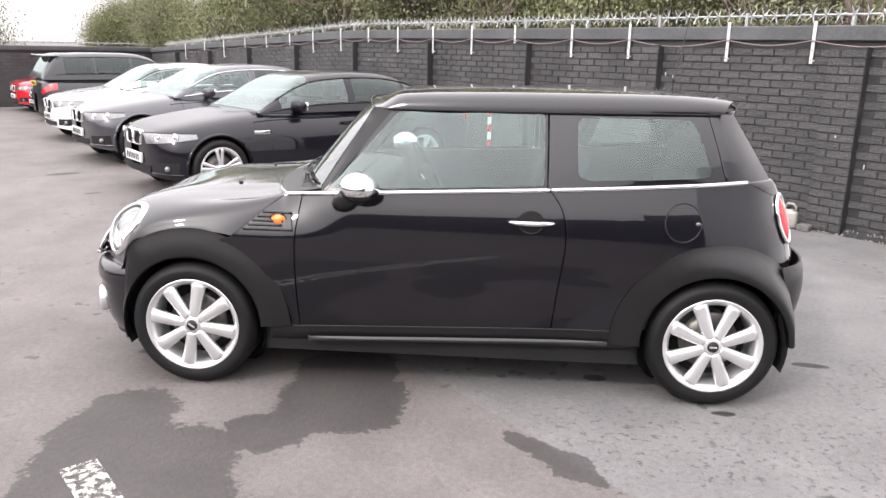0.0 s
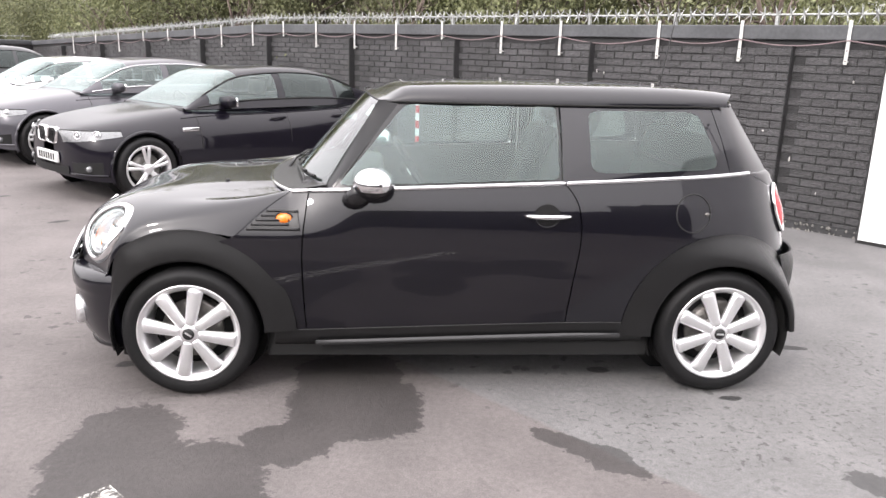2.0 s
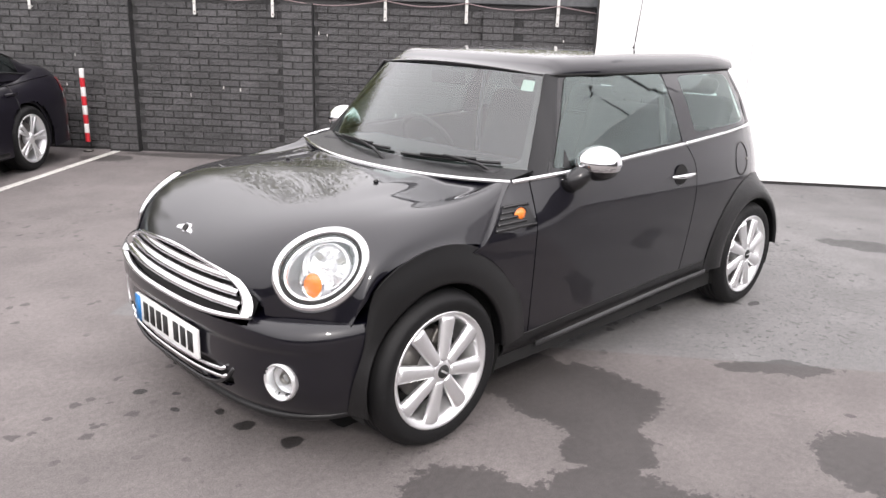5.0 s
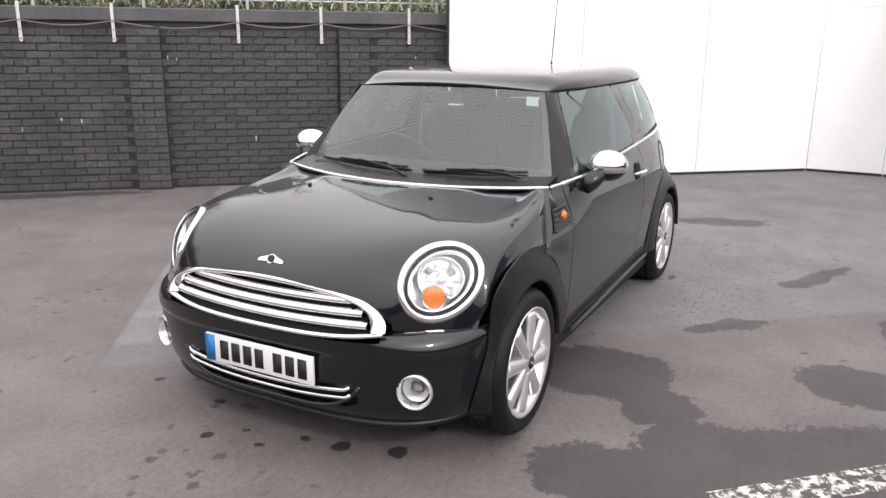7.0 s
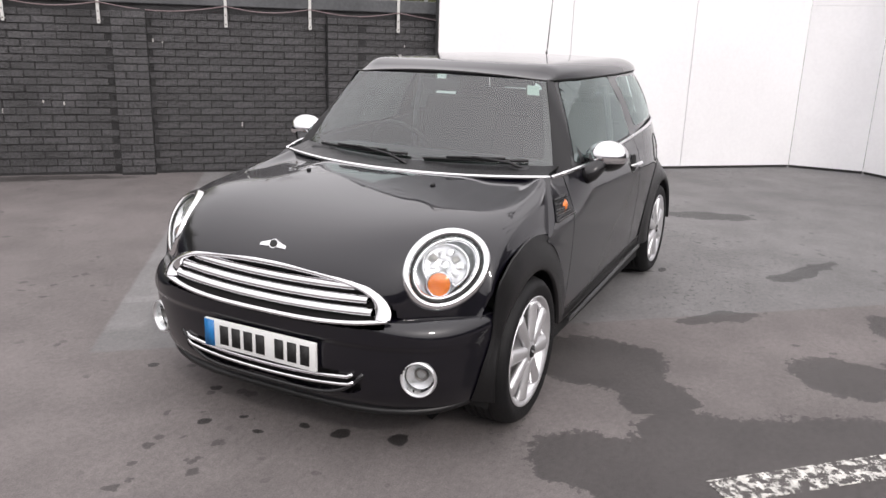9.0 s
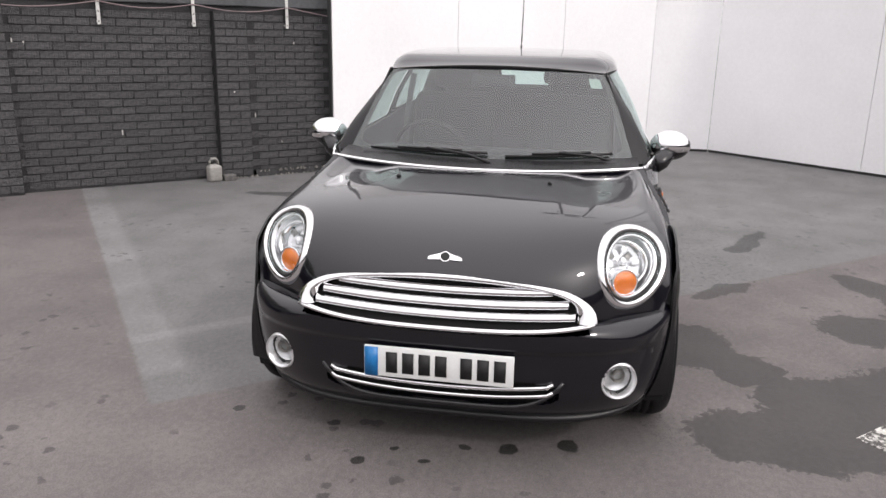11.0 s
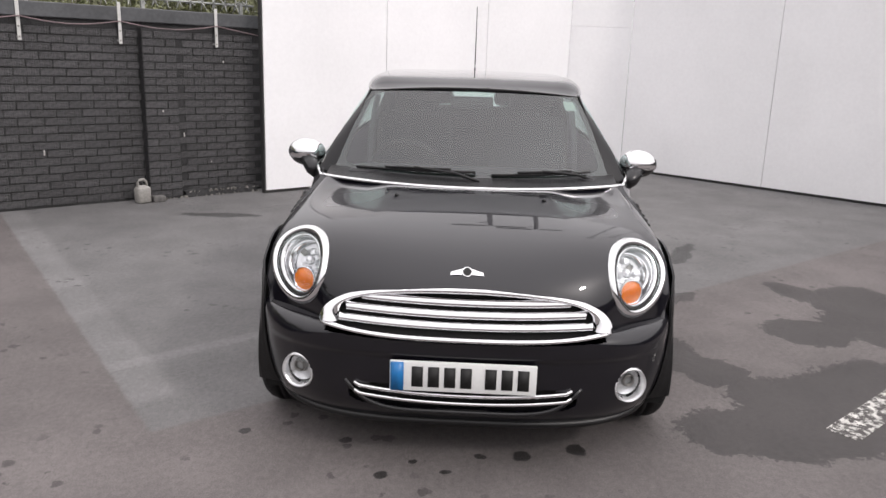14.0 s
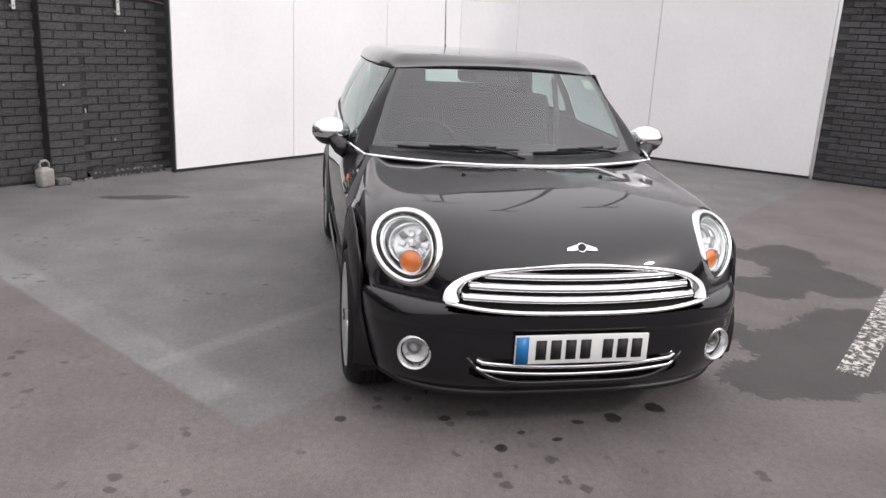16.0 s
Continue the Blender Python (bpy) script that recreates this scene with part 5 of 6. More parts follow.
# wipers
for y0, y1, zz in ((0.56, -0.02, 0.0), (-0.10, -0.58, 0.0)):
    def wip(y, up, back=0.0):
        k = (y / 0.66) ** 2
        return Vector((-0.80 + 0.165 * k - 0.035 + back, y, 0.963 + 0.004 * k + up))
    blade = part("wiper", tube([wip(y, 0.006 + 0.012 * (y0 - y) / (y0 - y1), 0.03) for y in np.linspace(y0, y1, 16)], 0.0075, 6), TRIM, mini, "black wiper blade and arm")
    part("wiper_arm", tube([wip(y1 - 0.02, -0.02, -0.02), wip(lerp(y1, y0, 0.15), 0.012, 0.0), wip(lerp(y1, y0, 0.5), 0.028, 0.02)], 0.007, 6), TRIM, blade)
    part("wiper_spoiler", tube([wip(y, 0.018 + 0.012 * (y0 - y) / (y0 - y1), 0.022) for y in np.linspace(lerp(y0, y1, 0.25), lerp(y0, y1, 0.8), 10)], 0.006, 6), TRIM, blade)
for y in (0.31, -0.31):
    b = Vector(PRESSED[round(100 + 100 * y / 0.36 * 0.28), 103])
    part("washer_jet", ball(b + Vector((0, 0, 0.004)), (0.012, 0.010, 0.009), seg=10, ring=6), TRIM, mini)


# door mirrors
for s in (1, -1):
    tilt = Euler((0, 0, radians(-12 * s))).to_matrix().to_4x4()
    c = Vector((-0.400, s * 0.868, 1.002))
    bm = ball(c, (0.090, 0.098, 0.071), m=tilt, seg=28, ring=18)
    bmesh.ops.bisect_plane(bm, geom=bm.verts[:] + bm.edges[:] + bm.faces[:], plane_co=c + Vector((0, 0, -0.026)), plane_no=(0, 0, -1), clear_outer=True)
    cap = part("door_mirror", bm, CHROME, mini, "chrome-capped door mirror")
    bm = ball(c + Vector((0.004, 0, -0.004)), (0.088, 0.094, 0.071), m=tilt, seg=24, ring=16)
    bmesh.ops.bisect_plane(bm, geom=bm.verts[:] + bm.edges[:] + bm.faces[:], plane_co=c + Vector((0, 0, -0.020)), plane_no=(0, 0, 1), clear_outer=True)
    part("mirror_base", bm, SATIN, cap, "black lower mirror shell")
    part("mirror_arm", tube([(-0.478, s * 0.780, 0.912), (-0.470, s * 0.815, 0.930), (-0.44, s * 0.855, 0.980)], lambda t: lerp(0.066, 0.052, t), 14, flatten=0.75), SATIN, cap)
    part("mirror_triangle", grid(lambda u, v: Vector((lerp(-0.50, -0.46, u), s * (cabin(x := lerp(-0.50, -0.46, u), z := lerp(0.975, 0.985 + 0.06 * u, v)) + 0.006), z)), 6, 4), TRIM, cap)

# handles, side vents, indicators, filler flap, tail lamps
for s in (1, -1):
    dr = doors[0 if s > 0 else 1]
    yh = flank(0.37, 0.86)
    part("handle_cup", oval_cap(frame_at((0.372, s * (yh + 0.002), 0.862), (0, s, 0.05)), 0.058, 0.052, 0.002), DARK, dr)
    part("door_handle", tube([(lerp(0.268, 0.482, t), s * (yh + 0.010 + 0.026 * math.sin(math.pi * t) ** 0.6), 0.862) for t in np.linspace(0, 1, 17)], lambda t: 0.004 + 0.0095 * math.sin(math.pi * t) ** 0.5, 8, flatten=0.9), CHROME, dr, "chrome door handle")
    cup = [(0.372 + 0.058 * math.cos(a), s * (yh + 0.004), 0.862 - 0.052 * abs(math.sin(a))) for a in np.linspace(0.15, math.pi - 0.15, 16)]
    part("cup_rim", tube(cup, 0.0035, 6), PAINT, dr)

    def vent_pt(u, v):
        z = lerp(0.782, 0.864, v)
        x0 = scuttle_edge(z) + 0.012
        x = lerp(x0, lerp(-0.722, -0.735, v), u)
        return Vector((x, s * (flank(x, z) + 0.003), z))
    vent = part("side_vent", grid(vent_pt, 12, 6), TRIM, mini, "black louvred side vent", thick=0.004 * s)
    for k in range(5):
        v = 0.06 + 0.22 * k
        part("louvre", tube([vent_pt(u, v) + Vector((0, s * 0.006, 0)) for u in np.linspace(0.0, 0.78 if 0 < k < 4 else 1.0, 10)], 0.0062, 6), SATIN, vent)
    ind = frame_at((-0.792, s * (flank(-0.792, 0.826) + 0.006), 0.826), (0.0, s, 0.05))
    part("side_indicator", oval_cap(ind, 0.036, 0.028, 0.014), AMBER, mini, "amber side indicator")
    part("indicator_rim", oval_ring(ind, 0.036, 0.028, [(-0.001, -0.004), (0.002, 0.004), (0.006, -0.004)], 32), SATIN, mini)
# filler flap on the near side only
fl = [(1.052 + 0.083 * math.cos(a), 0.876 + 0.086 * math.sin(a)) for a in np.linspace(0, 2 * math.pi, 49)]
part("filler_flap", tube([(x, -flank(x, z) - 0.0005, z) for x, z in fl], 0.0035, 6), INK, mini, "round fuel filler flap")
part("filler_lock", ball((1.118, -flank(1.118, 0.872) - 0.002, 0.872), (0.012, 0.006, 0.009), seg=10, ring=6), STEEL, mini)
for s in (1, -1):
    def tail_pt(u, v, proud=0.0):
        a = 2 * math.pi * u
        z = 0.872 + 0.106 * v * math.sin(a)
        ph = lerp(0.98, 1.14, 0.5 + 0.5 * v * math.cos(a))
        p = rear_pt(ph, z, 0.012 + 0.02 * (1 - v * v) + proud)
        return Vector((p[0], s * p[1], p[2]))
    tl = part("tail_lamp", tidy(grid(tail_pt, 32, 6, loop=True)), RED, mini, "red tail lamp in a chrome ring")
    part("tail_ring", tube([tail_pt(u, 1.05) for u in np.linspace(0, 1, 41)], 0.009, 8), CHROME, tl)
part("spoiler_wing", tube([(1.392 - 0.12 * abs(a) ** 3, a * 0.52, 1.354 - 0.012 * a * a) for a in np.linspace(-1, 1, 21)], 0.009, 8), PAINT, mini)
part("tailgate_handle", box((1.60, -0.10, 0.90), (1.645, 0.10, 0.93), edge=0.006), CHROME, mini)

# aerial
part("aerial", tube([(1.10, 0, 1.395), (1.115, 0, 1.43), (1.125, 0, 1.47), (1.185, 0, 1.86)], lambda t: curve(t, (0, 0.016), (0.34, 0.008), (0.67, 0.0042), (1, 0.0022)), 8), TRIM, mini, "thin black roof aerial")

# cabin: dashboard, wheel, seats
part("dashboard", box((-0.78, -0.62, 0.62), (-0.36, 0.62, 0.955), edge=0.05), DASH, mini)
part("parcel_shelf", box((-0.74, -0.60, 0.90), (-0.50, 0.60, 0.962), edge=0.02), DASH, mini)
st = frame_at((-0.20, 0.36, 0.90), (0.85, 0, 0.52))
rimw = part("steering_wheel", oval_ring(st, 0.185, 0.185, [(0.014 * math.cos(a), 0.014 * math.sin(a)) for a in np.linspace(0, 2 * math.pi, 9)[:-1]], 40), DASH, mini)
part("wheel_boss", ball(st @ Vector((0, 0, -0.02)), (0.05, 0.07, 0.05)), DASH, rimw)
part("wheel_spoke", box((-0.18, -0.018, -0.02), (0.18, 0.018, -0.005), m=st), ALLOY, rimw)
part("cabin_floor", box((-0.8, -0.68, 0.30), (1.45, 0.68, 0.36)), CLOTH, mini, flat=True)
for y in (0.36, -0.36):
    seat = part("front_seat", box((-0.10, y - 0.25, 0.38), (0.42, y + 0.25, 0.60), edge=0.06), CLOTH, mini, "dark cloth front seat")
    tilt = Matrix.Translation((0.40, y, 0.55)) @ Matrix.Rotation(radians(18), 4, "Y")
    part("backrest", box((-0.07, -0.25, 0.0), (0.07, 0.25, 0.64), m=tilt, edge=0.055), CLOTH, seat)
    part("headrest", box((-0.055, -0.145, 0.66), (0.045, 0.145, 0.85), m=tilt, edge=0.05), CLOTH, seat)
    for d in (-0.055, 0.055):
        part("headrest_post", tube([tilt @ Vector((0, d, 0.58)), tilt @ Vector((0, d, 0.67))], 0.007, 6), CHROME, seat)
rear = part("rear_bench", box((0.72, -0.58, 0.42), (1.15, 0.58, 0.62), edge=0.05), CLOTH, mini, "dark cloth rear bench")
tilt = Matrix.Translation((1.12, 0, 0.58)) @ Matrix.Rotation(radians(20), 4, "Y")
part("backrest", box((-0.06, -0.57, 0.0), (0.06, 0.57, 0.63), m=tilt, edge=0.05), CLOTH, rear)
for y in (0.30, -0.30):
    part("headrest", box((-0.045, y - 0.15, 0.635), (0.035, y + 0.15, 0.75), m=tilt, edge=0.04), CLOTH, rear)
part("parcel_tray", box((1.18, -0.52, 0.985), (1.48, 0.52, 1.005)), CLOTH, mini, flat=True)
for s in (1, -1):
    part("inner_door", grid(lambda u, v: Vector((lerp(-0.62, 1.25, u), s * (flank(lerp(-0.62, 1.25, u), 0.9) - 0.05), lerp(0.35, belt(lerp(-0.62, 1.25, u)) - 0.005, v))), 20, 6), DASH, mini, thick=0.01)
    part("belt_strap", tube([(0.46, s * 0.60, 1.27), (0.47, s * 0.645, 1.02), (0.48, s * 0.66, 0.75)], 0.018, 6, flatten=0.15), mat("grey_belt", (0.12, 0.12, 0.12), 0.8), mini)
part("paper_sticker", grid(lambda u, v: screen_pt(lerp(-0.93, -0.83, u), lerp(0.62, 0.86, v)) + Vector((0.006, 0, -0.006)), 4, 4), PAPER, mini, "pale paper label inside the windscreen")
part("inside_mirror", box((-0.43, -0.10, 1.255), (-0.41, 0.12, 1.315), edge=0.008), DASH, mini)


# wheels
def wheel_parts(spec):
    """Meshes of one wheel, turning about y, its outer face towards -y."""
    R, rr = spec["tyre"], spec["rim"]
    w = 0.105
    tyre = [(rr - 0.012, -w + 0.012), (rr + 0.004, -w + 0.002), (rr + 0.022, -w - 0.004), ((R + rr) / 2 + 0.004, -w - 0.010), (R - 0.026, -w - 0.004), (R - 0.010, -w + 0.014), (R - 0.002, -w + 0.035)]
    for k in range(5):                                   # tread with grooves
        y = -w + 0.045 + k * 0.028
        tyre += [(R, y), (R, y + 0.018), (R - 0.008, y + 0.019), (R - 0.008, y + 0.027)]
    tyre += [(R - 0.004, w - 0.03), (R - 0.02, w - 0.004), (rr + 0.02, w), (rr - 0.012, w - 0.02)]
    rim = [(rr - 0.040, w - 0.03), (rr - 0.030, -0.02), (rr - 0.022, -w + 0.020), (rr - 0.010, -w + 0.008), (rr + 0.002, -w - 0.002), (rr + 0.009, -w - 0.004), (rr + 0.010, -w + 0.006)]
    return tyre, rim


def sausage(r0, r1, wide, y0, y1, n=12):
    """A fat round spoke along z."""
    bm = bmesh.new()
    return tube([(0, lerp(y0, y1, t), lerp(r0, r1, t)) for t in (0, 0.06, 0.15, 0.35, 0.6, 0.8, 0.92, 0.98, 1.0)],
                lambda t: wide * curve(t, (0, 0.62), (0.125, 0.72), (0.25, 0.78), (0.5, 0.95), (0.75, 1.08), (0.875, 1.0), (1, 0.55)), n, bm, flatten=0.62, up=Vector((0, -1, 0)))


def make_wheel(at, side, spin=0.0):
    face = Matrix.Translation(at) @ (Matrix.Rotation(math.pi, 4, "Z") if side > 0 else Matrix())
    tyre_prof, rim_prof = wheel_parts({"tyre": 0.304, "rim": 0.218})
    wheel = part("wheel", lathe(rim_prof, 64), ALLOY, mini, "silver eight-spoke alloy wheel")
    wheel.matrix_local = face @ Matrix.Rotation(spin, 4, "Y")
    part("tyre", lathe(tyre_prof, 72), RUBBER, wheel, "black rubber tyre")
    for k in range(8):
        sp = part("spoke", sausage(0.040, 0.207, 0.0335, -0.098, -0.086), ALLOY, wheel)
        sp.matrix_local = Matrix.Rotation(2 * math.pi * (k + 0.5) / 8, 4, "Y")
    part("hub", lathe([(0.0, -0.112), (0.030, -0.112), (0.046, -0.106), (0.054, -0.090), (0.056, -0.03)], 32), ALLOY, wheel)
    part("centre_cap", lathe([(0.0, -0.1165), (0.025, -0.1165), (0.027, -0.110)], 24), INK, wheel, "black centre cap")
    part("cap_bar", box((-0.017, -0.1185, -0.004), (0.017, -0.116, 0.004)), ALLOY, wheel, flat=True)
    part("brake_disc", lathe([(0.05, -0.025), (0.135, -0.025), (0.135, 0.0)], 40), STEEL, wheel)
    part("rim_back", lathe([(0.03, 0.02), (0.19, 0.02), (0.195, 0.06)], 40), DARK, wheel)
    part("brake_caliper", box((-0.05, -0.045, 0.075), (0.05, 0.02, 0.145), edge=0.01), STEEL, wheel)
    return wheel


for x, s, spin in ((-1.2185, -1, 0.57), (1.2335, -1, 0.03), (-1.2185, 1, 0.1), (1.2335, 1, 0.4)):
    make_wheel((x, s * (0.73 if x < 0 else 0.712), 0.304), s, spin)

# ---- the parked cars ----
DARK_GLASS = glass("privacy_glass", (0.12, 0.13, 0.13), 0.06)
PALE_GLASS = glass("pale_car_glass", (0.60, 0.72, 0.71), 0.10)
SEATS = mat("dark_leather", (0.03, 0.03, 0.032), 0.5, grain=0.2, scale=60, bump=0.1)
LAMP = mat("clear_headlamp", (0.16, 0.165, 0.17), 0.15, 0.2, coat=1.0, grain=0.25, scale=60)


def parked_car(name, label, c):
    """A car from a handful of sizes; x runs from its nose (-) to its tail (+)."""
    car = thing(name, label, "car")
    L, W, H, ax0, ax1, R = c["L"], c["W"], c["H"], c["front_axle"], c["rear_axle"], c["R"]
    paint = c["paint"]
    low = 0.20

    def top(x):
        return curve(x, *c["top"])

    def shell(x, phi, out=0.0):
        k = min(1.0, abs(x) / (L / 2))
        w = W / 2 * max(0.0, 1 - k ** 14) ** (1 / 2.6)
        b = low + 0.06 * k ** 8
        h = lerp(b + 0.46, top(x), max(0.0, 1 - k ** 34))
        cs, sn = math.cos(phi), math.sin(phi)
        y = math.copysign((w + out) * abs(cs) ** (2 / 6), cs)
        z = b + (h + out - b) * sn ** (2 / 5)
        y *= 1 - 0.10 * smooth(0.55, 1.0, (z - b) / max(0.1, h - b)) * 0.5
        return Vector((x + math.copysign(out * k ** 10, x), y, z))

    def side_y(x, z):
        """Half width of the body at a height."""
        return max((shell(x, p).y for p in np.linspace(0.02, 1.4, 60) if abs(shell(x, p).z - z) < 0.03), default=W / 2)

    def on_side(x, z, out=0.0, s=1):
        """A point of the body's side, at a place along it and a height."""
        k = min(1.0, abs(x) / (L / 2))
        b = low + 0.06 * k ** 8
        h = lerp(b + 0.46, top(x), max(0.0, 1 - k ** 34))
        p = shell(x, math.asin(min(1.0, max(0.0, (z - b) / (h - b))) ** 2.5), out)
        return Vector((p.x, s * p.y, p.z))

    def on_nose(y, z, out=0.0):
        """A point of the front face, at a place across it and a height."""
        k = max(0.0, 1 - min(1.0, abs(y) / (W / 2)) ** 2.6) ** (1 / 14)
        return Vector((-L / 2 * k - out, y, z))

    def stations(u):
        t = 2 * u - 1
        return L / 2 * math.sin(math.pi / 2 * t) * 0.6 + L / 2 * t * 0.4

    bm = grid(lambda u, v: shell(stations(u) * 0.9995, math.pi * v), 170, 84)
    bmesh.ops.reverse_faces(bm, faces=bm.faces)
    hubs = [Vector((x, 0, R)) for x in (ax0, ax1)]
    dead = []
    for f in bm.faces:
        p = f.calc_center_median()
        if abs(p.y) > W * 0.30 and any((Vector((p.x, 0, p.z)) - h).length < R + 0.045 for h in hubs):
            dead.append(f)
    bmesh.ops.delete(bm, geom=dead, context="FACES")
    body = part("body", bm, paint, car, thick=0.01)
    part("underbody", box((-L / 2 + 0.3, -W / 2 + 0.22, 0.16), (L / 2 - 0.3, W / 2 - 0.22, 0.5)), DARK, car, flat=True)
    for h in hubs:
        for s in (1, -1):
            part("wheel_arch", tube([(h.x + (R + 0.045) * math.cos(a), s * (abs(shell(h.x, 0.5).y) - 0.004), h.z + (R + 0.045) * math.sin(a)) for a in np.linspace(-0.35, math.pi + 0.35, 36)], 0.024, 8, flatten=0.8), paint if c["painted_arches"] else TRIM, body)
            part("wheel_well", grid(lambda u, v: Vector((h.x + (R + 0.05) * v * math.cos(2 * math.pi * u), s * (W / 2 - 0.26), h.z + (R + 0.05) * v * math.sin(2 * math.pi * u))), 24, 2, loop=True), DARK, body)
            part("wheel_well", grid(lambda u, v: Vector((h.x + (R + 0.05) * math.cos(a := math.pi * u), s * lerp(W / 2 - 0.26, W / 2 - 0.03, v), h.z + (R + 0.05) * math.sin(a))), 20, 1), DARK, body)
    # cabin
    xa, xb, xc, xd = c["cabin"]
    zb = c["belt"]

    def roof(x):
        return curve(x, *c["roof"])

    def cab(x, phi, out=0.0):
        zr = max(zb + 0.02, roof(x))
        cs, sn = math.cos(phi), math.sin(phi)
        z = zb + (zr + out - zb) * sn ** (2 / 4.6)
        wide = (c["cab_w"] + out) * (1 - 0.24 * (z - zb) / (H - zb)) * (1 - 0.10 * smooth(xc, xd, x) - 0.08 * smooth(xb, xa, x))
        y = math.copysign(wide * abs(cs) ** (2 / 7.0), cs)
        return Vector((x, y, z))
    panes = [("windscreen", xa + 0.03, xb - 0.02, 40, 140), ("rear_window", xc + 0.05, xd - 0.06, 44, 136)]
    for x0, x1 in c["windows"]:
        panes += [("side_window" if x1 < 0.2 else "rear_side_window", x0, x1, 2, 38), ("side_window" if x1 < 0.2 else "rear_side_window", x0, x1, 142, 178)]
    bm = bmesh.new()
    rows = [[bm.verts.new(cab(lerp(xa, xd, i / 130), math.pi * j / 120)) for j in range(121)] for i in range(131)]
    for i in range(130):
        x = lerp(xa, xd, (i + 0.5) / 130)
        for j in range(120):
            ph = 180 * (j + 0.5) / 120
            if not any(q[1] + 0.01 < x < q[2] - 0.01 and q[3] < ph < q[4] for q in panes):
                bm.faces.new((rows[i][j], rows[i + 1][j], rows[i + 1][j + 1], rows[i][j + 1]))
    bmesh.ops.reverse_faces(bm, faces=bm.faces)
    cabin_ob = part("cabin", bm, paint, car, thick=0.02)
    for pname, x0, x1, p0, p1 in panes:
        pane = part(pname, grid(lambda u, v: cab(lerp(x0, x1, u), radians(lerp(p0, p1, v)), 0.003), 16, 24), DARK_GLASS if pname == "rear_side_window" else c["glass"], cabin_ob)
        pane.visible_shadow = False
    part("dashboard", box((xa - 0.05, -c["cab_w"] * 0.85, zb - 0.3), (xa + 0.42, c["cab_w"] * 0.85, zb + 0.02), edge=0.04), DASH, car)
    part("steering_wheel", oval_ring(frame_at((xa + 0.60, 0.36, zb - 0.02), (0.85, 0, 0.5)), 0.18, 0.18, [(0.014 * math.cos(q), 0.014 * math.sin(q)) for q in np.linspace(0, 2 * math.pi, 7)[:-1]], 28), DASH, car)
    for sx, sy in ((xa + 1.12, 0.36), (xa + 1.12, -0.36), (xa + 2.0, 0.36), (xa + 2.0, -0.36)):
        seat = part("seat", box((sx - 0.08, sy - 0.24, 0.5), (sx + 0.10, sy + 0.24, zb + 0.10), edge=0.05), SEATS, car)
        part("headrest", box((sx + 0.0, sy - 0.13, zb + 0.13), (sx + 0.10, sy + 0.13, zb + 0.30), edge=0.04), SEATS, seat)
    for s in (1, -1):
        edge = [cab(lerp(xa + 0.25, xd - 0.35, t), radians(40 if s > 0 else 140), 0.008) for t in np.linspace(0, 1, 30)]
        part("window_trim", tube(edge, 0.007, 6), c["trim"], cabin_ob)
        edge = [cab(lerp(xa + 0.15, xd - 0.30, t), radians(1.5 if s > 0 else 178.5), 0.008) for t in np.linspace(0, 1, 30)]
        part("window_trim", tube(edge, 0.008, 6), c["trim"], cabin_ob)
        my = cab(c["mirror"], radians(20)).y + 0.10
        shell_m = box((-0.075, -0.11, -0.062), (0.055, 0.11, 0.066), m=Matrix.Translation((c["mirror"], s * my, zb + 0.075)) @ Matrix.Rotation(radians(-10 * s), 4, "Z"), edge=0.045)
        mr = part("door_mirror", shell_m, c["mirror_paint"], car)
        part("mirror_glass", box((0.0, -0.09, -0.045), (0.004, 0.09, 0.05), m=Matrix.Translation((c["mirror"] + 0.054, s * my, zb + 0.075)) @ Matrix.Rotation(radians(-10 * s), 4, "Z")), CHROME, mr)
        part("mirror_foot", tube([(c["mirror"] - 0.02, s * (my - 0.13), zb + 0.0), (c["mirror"], s * (my - 0.05), zb + 0.04)], 0.03, 8), TRIM, mr)
        for hx in c["handles"]:
            yy = side_y(hx, 0.80) + 0.006
            part("door_handle", tube([(hx - 0.10, s * yy, 0.80), (hx, s * (yy + 0.02), 0.805), (hx + 0.10, s * yy, 0.80)], 0.014, 8), c["mirror_paint"], car)
        for sx in c["shuts"]:
            ph = [shell(sx, p if s > 0 else math.pi - p, 0.001) for p in np.linspace(0.12, 1.15, 14)]
            part("shut_line", tube(ph, 0.004, 5), INK, car)
        crease = [shell(x, 0.78 if s > 0 else math.pi - 0.78, 0.002) for x in np.linspace(ax0 + 0.45, L / 2 - 0.35, 24)]
        part("crease", tube(crease, 0.006, 6), paint, car)
        # lamps
        x0 = -L / 2
        zh = c.get("lamp_z", 0.655)

        def lamp_pt(u, v, out):
            x = x0 + 0.016 + 0.40 * u ** 1.6
            return on_side(x, zh + 0.05 * u + lerp(-0.055 + 0.03 * u, 0.055 - 0.03 * u * u, v), out, s)
        hl = part("headlight", grid(lambda u, v: lamp_pt(u, v, 0.006), 16, 6), LAMP, car, "clear swept-back headlight", thick=0.008)
        for q in (0.32, 0.62):
            p = lamp_pt(q, 0.5, 0.016)
            part("lamp_ring", oval_ring(frame_at(p, (-0.8, 0.6 * s, 0.1)), 0.036, 0.036, [(-0.007, -0.006), (0.0, 0.006), (0.006, -0.006)], 24), BRIGHT, hl)
            part("lamp_core", ball(p, 0.018, seg=12, ring=8), BRIGHT, hl)
        part("lamp_brow", tube([lamp_pt(u, 1.03, 0.006) for u in np.linspace(0, 1, 14)], 0.007, 6), INK, hl)
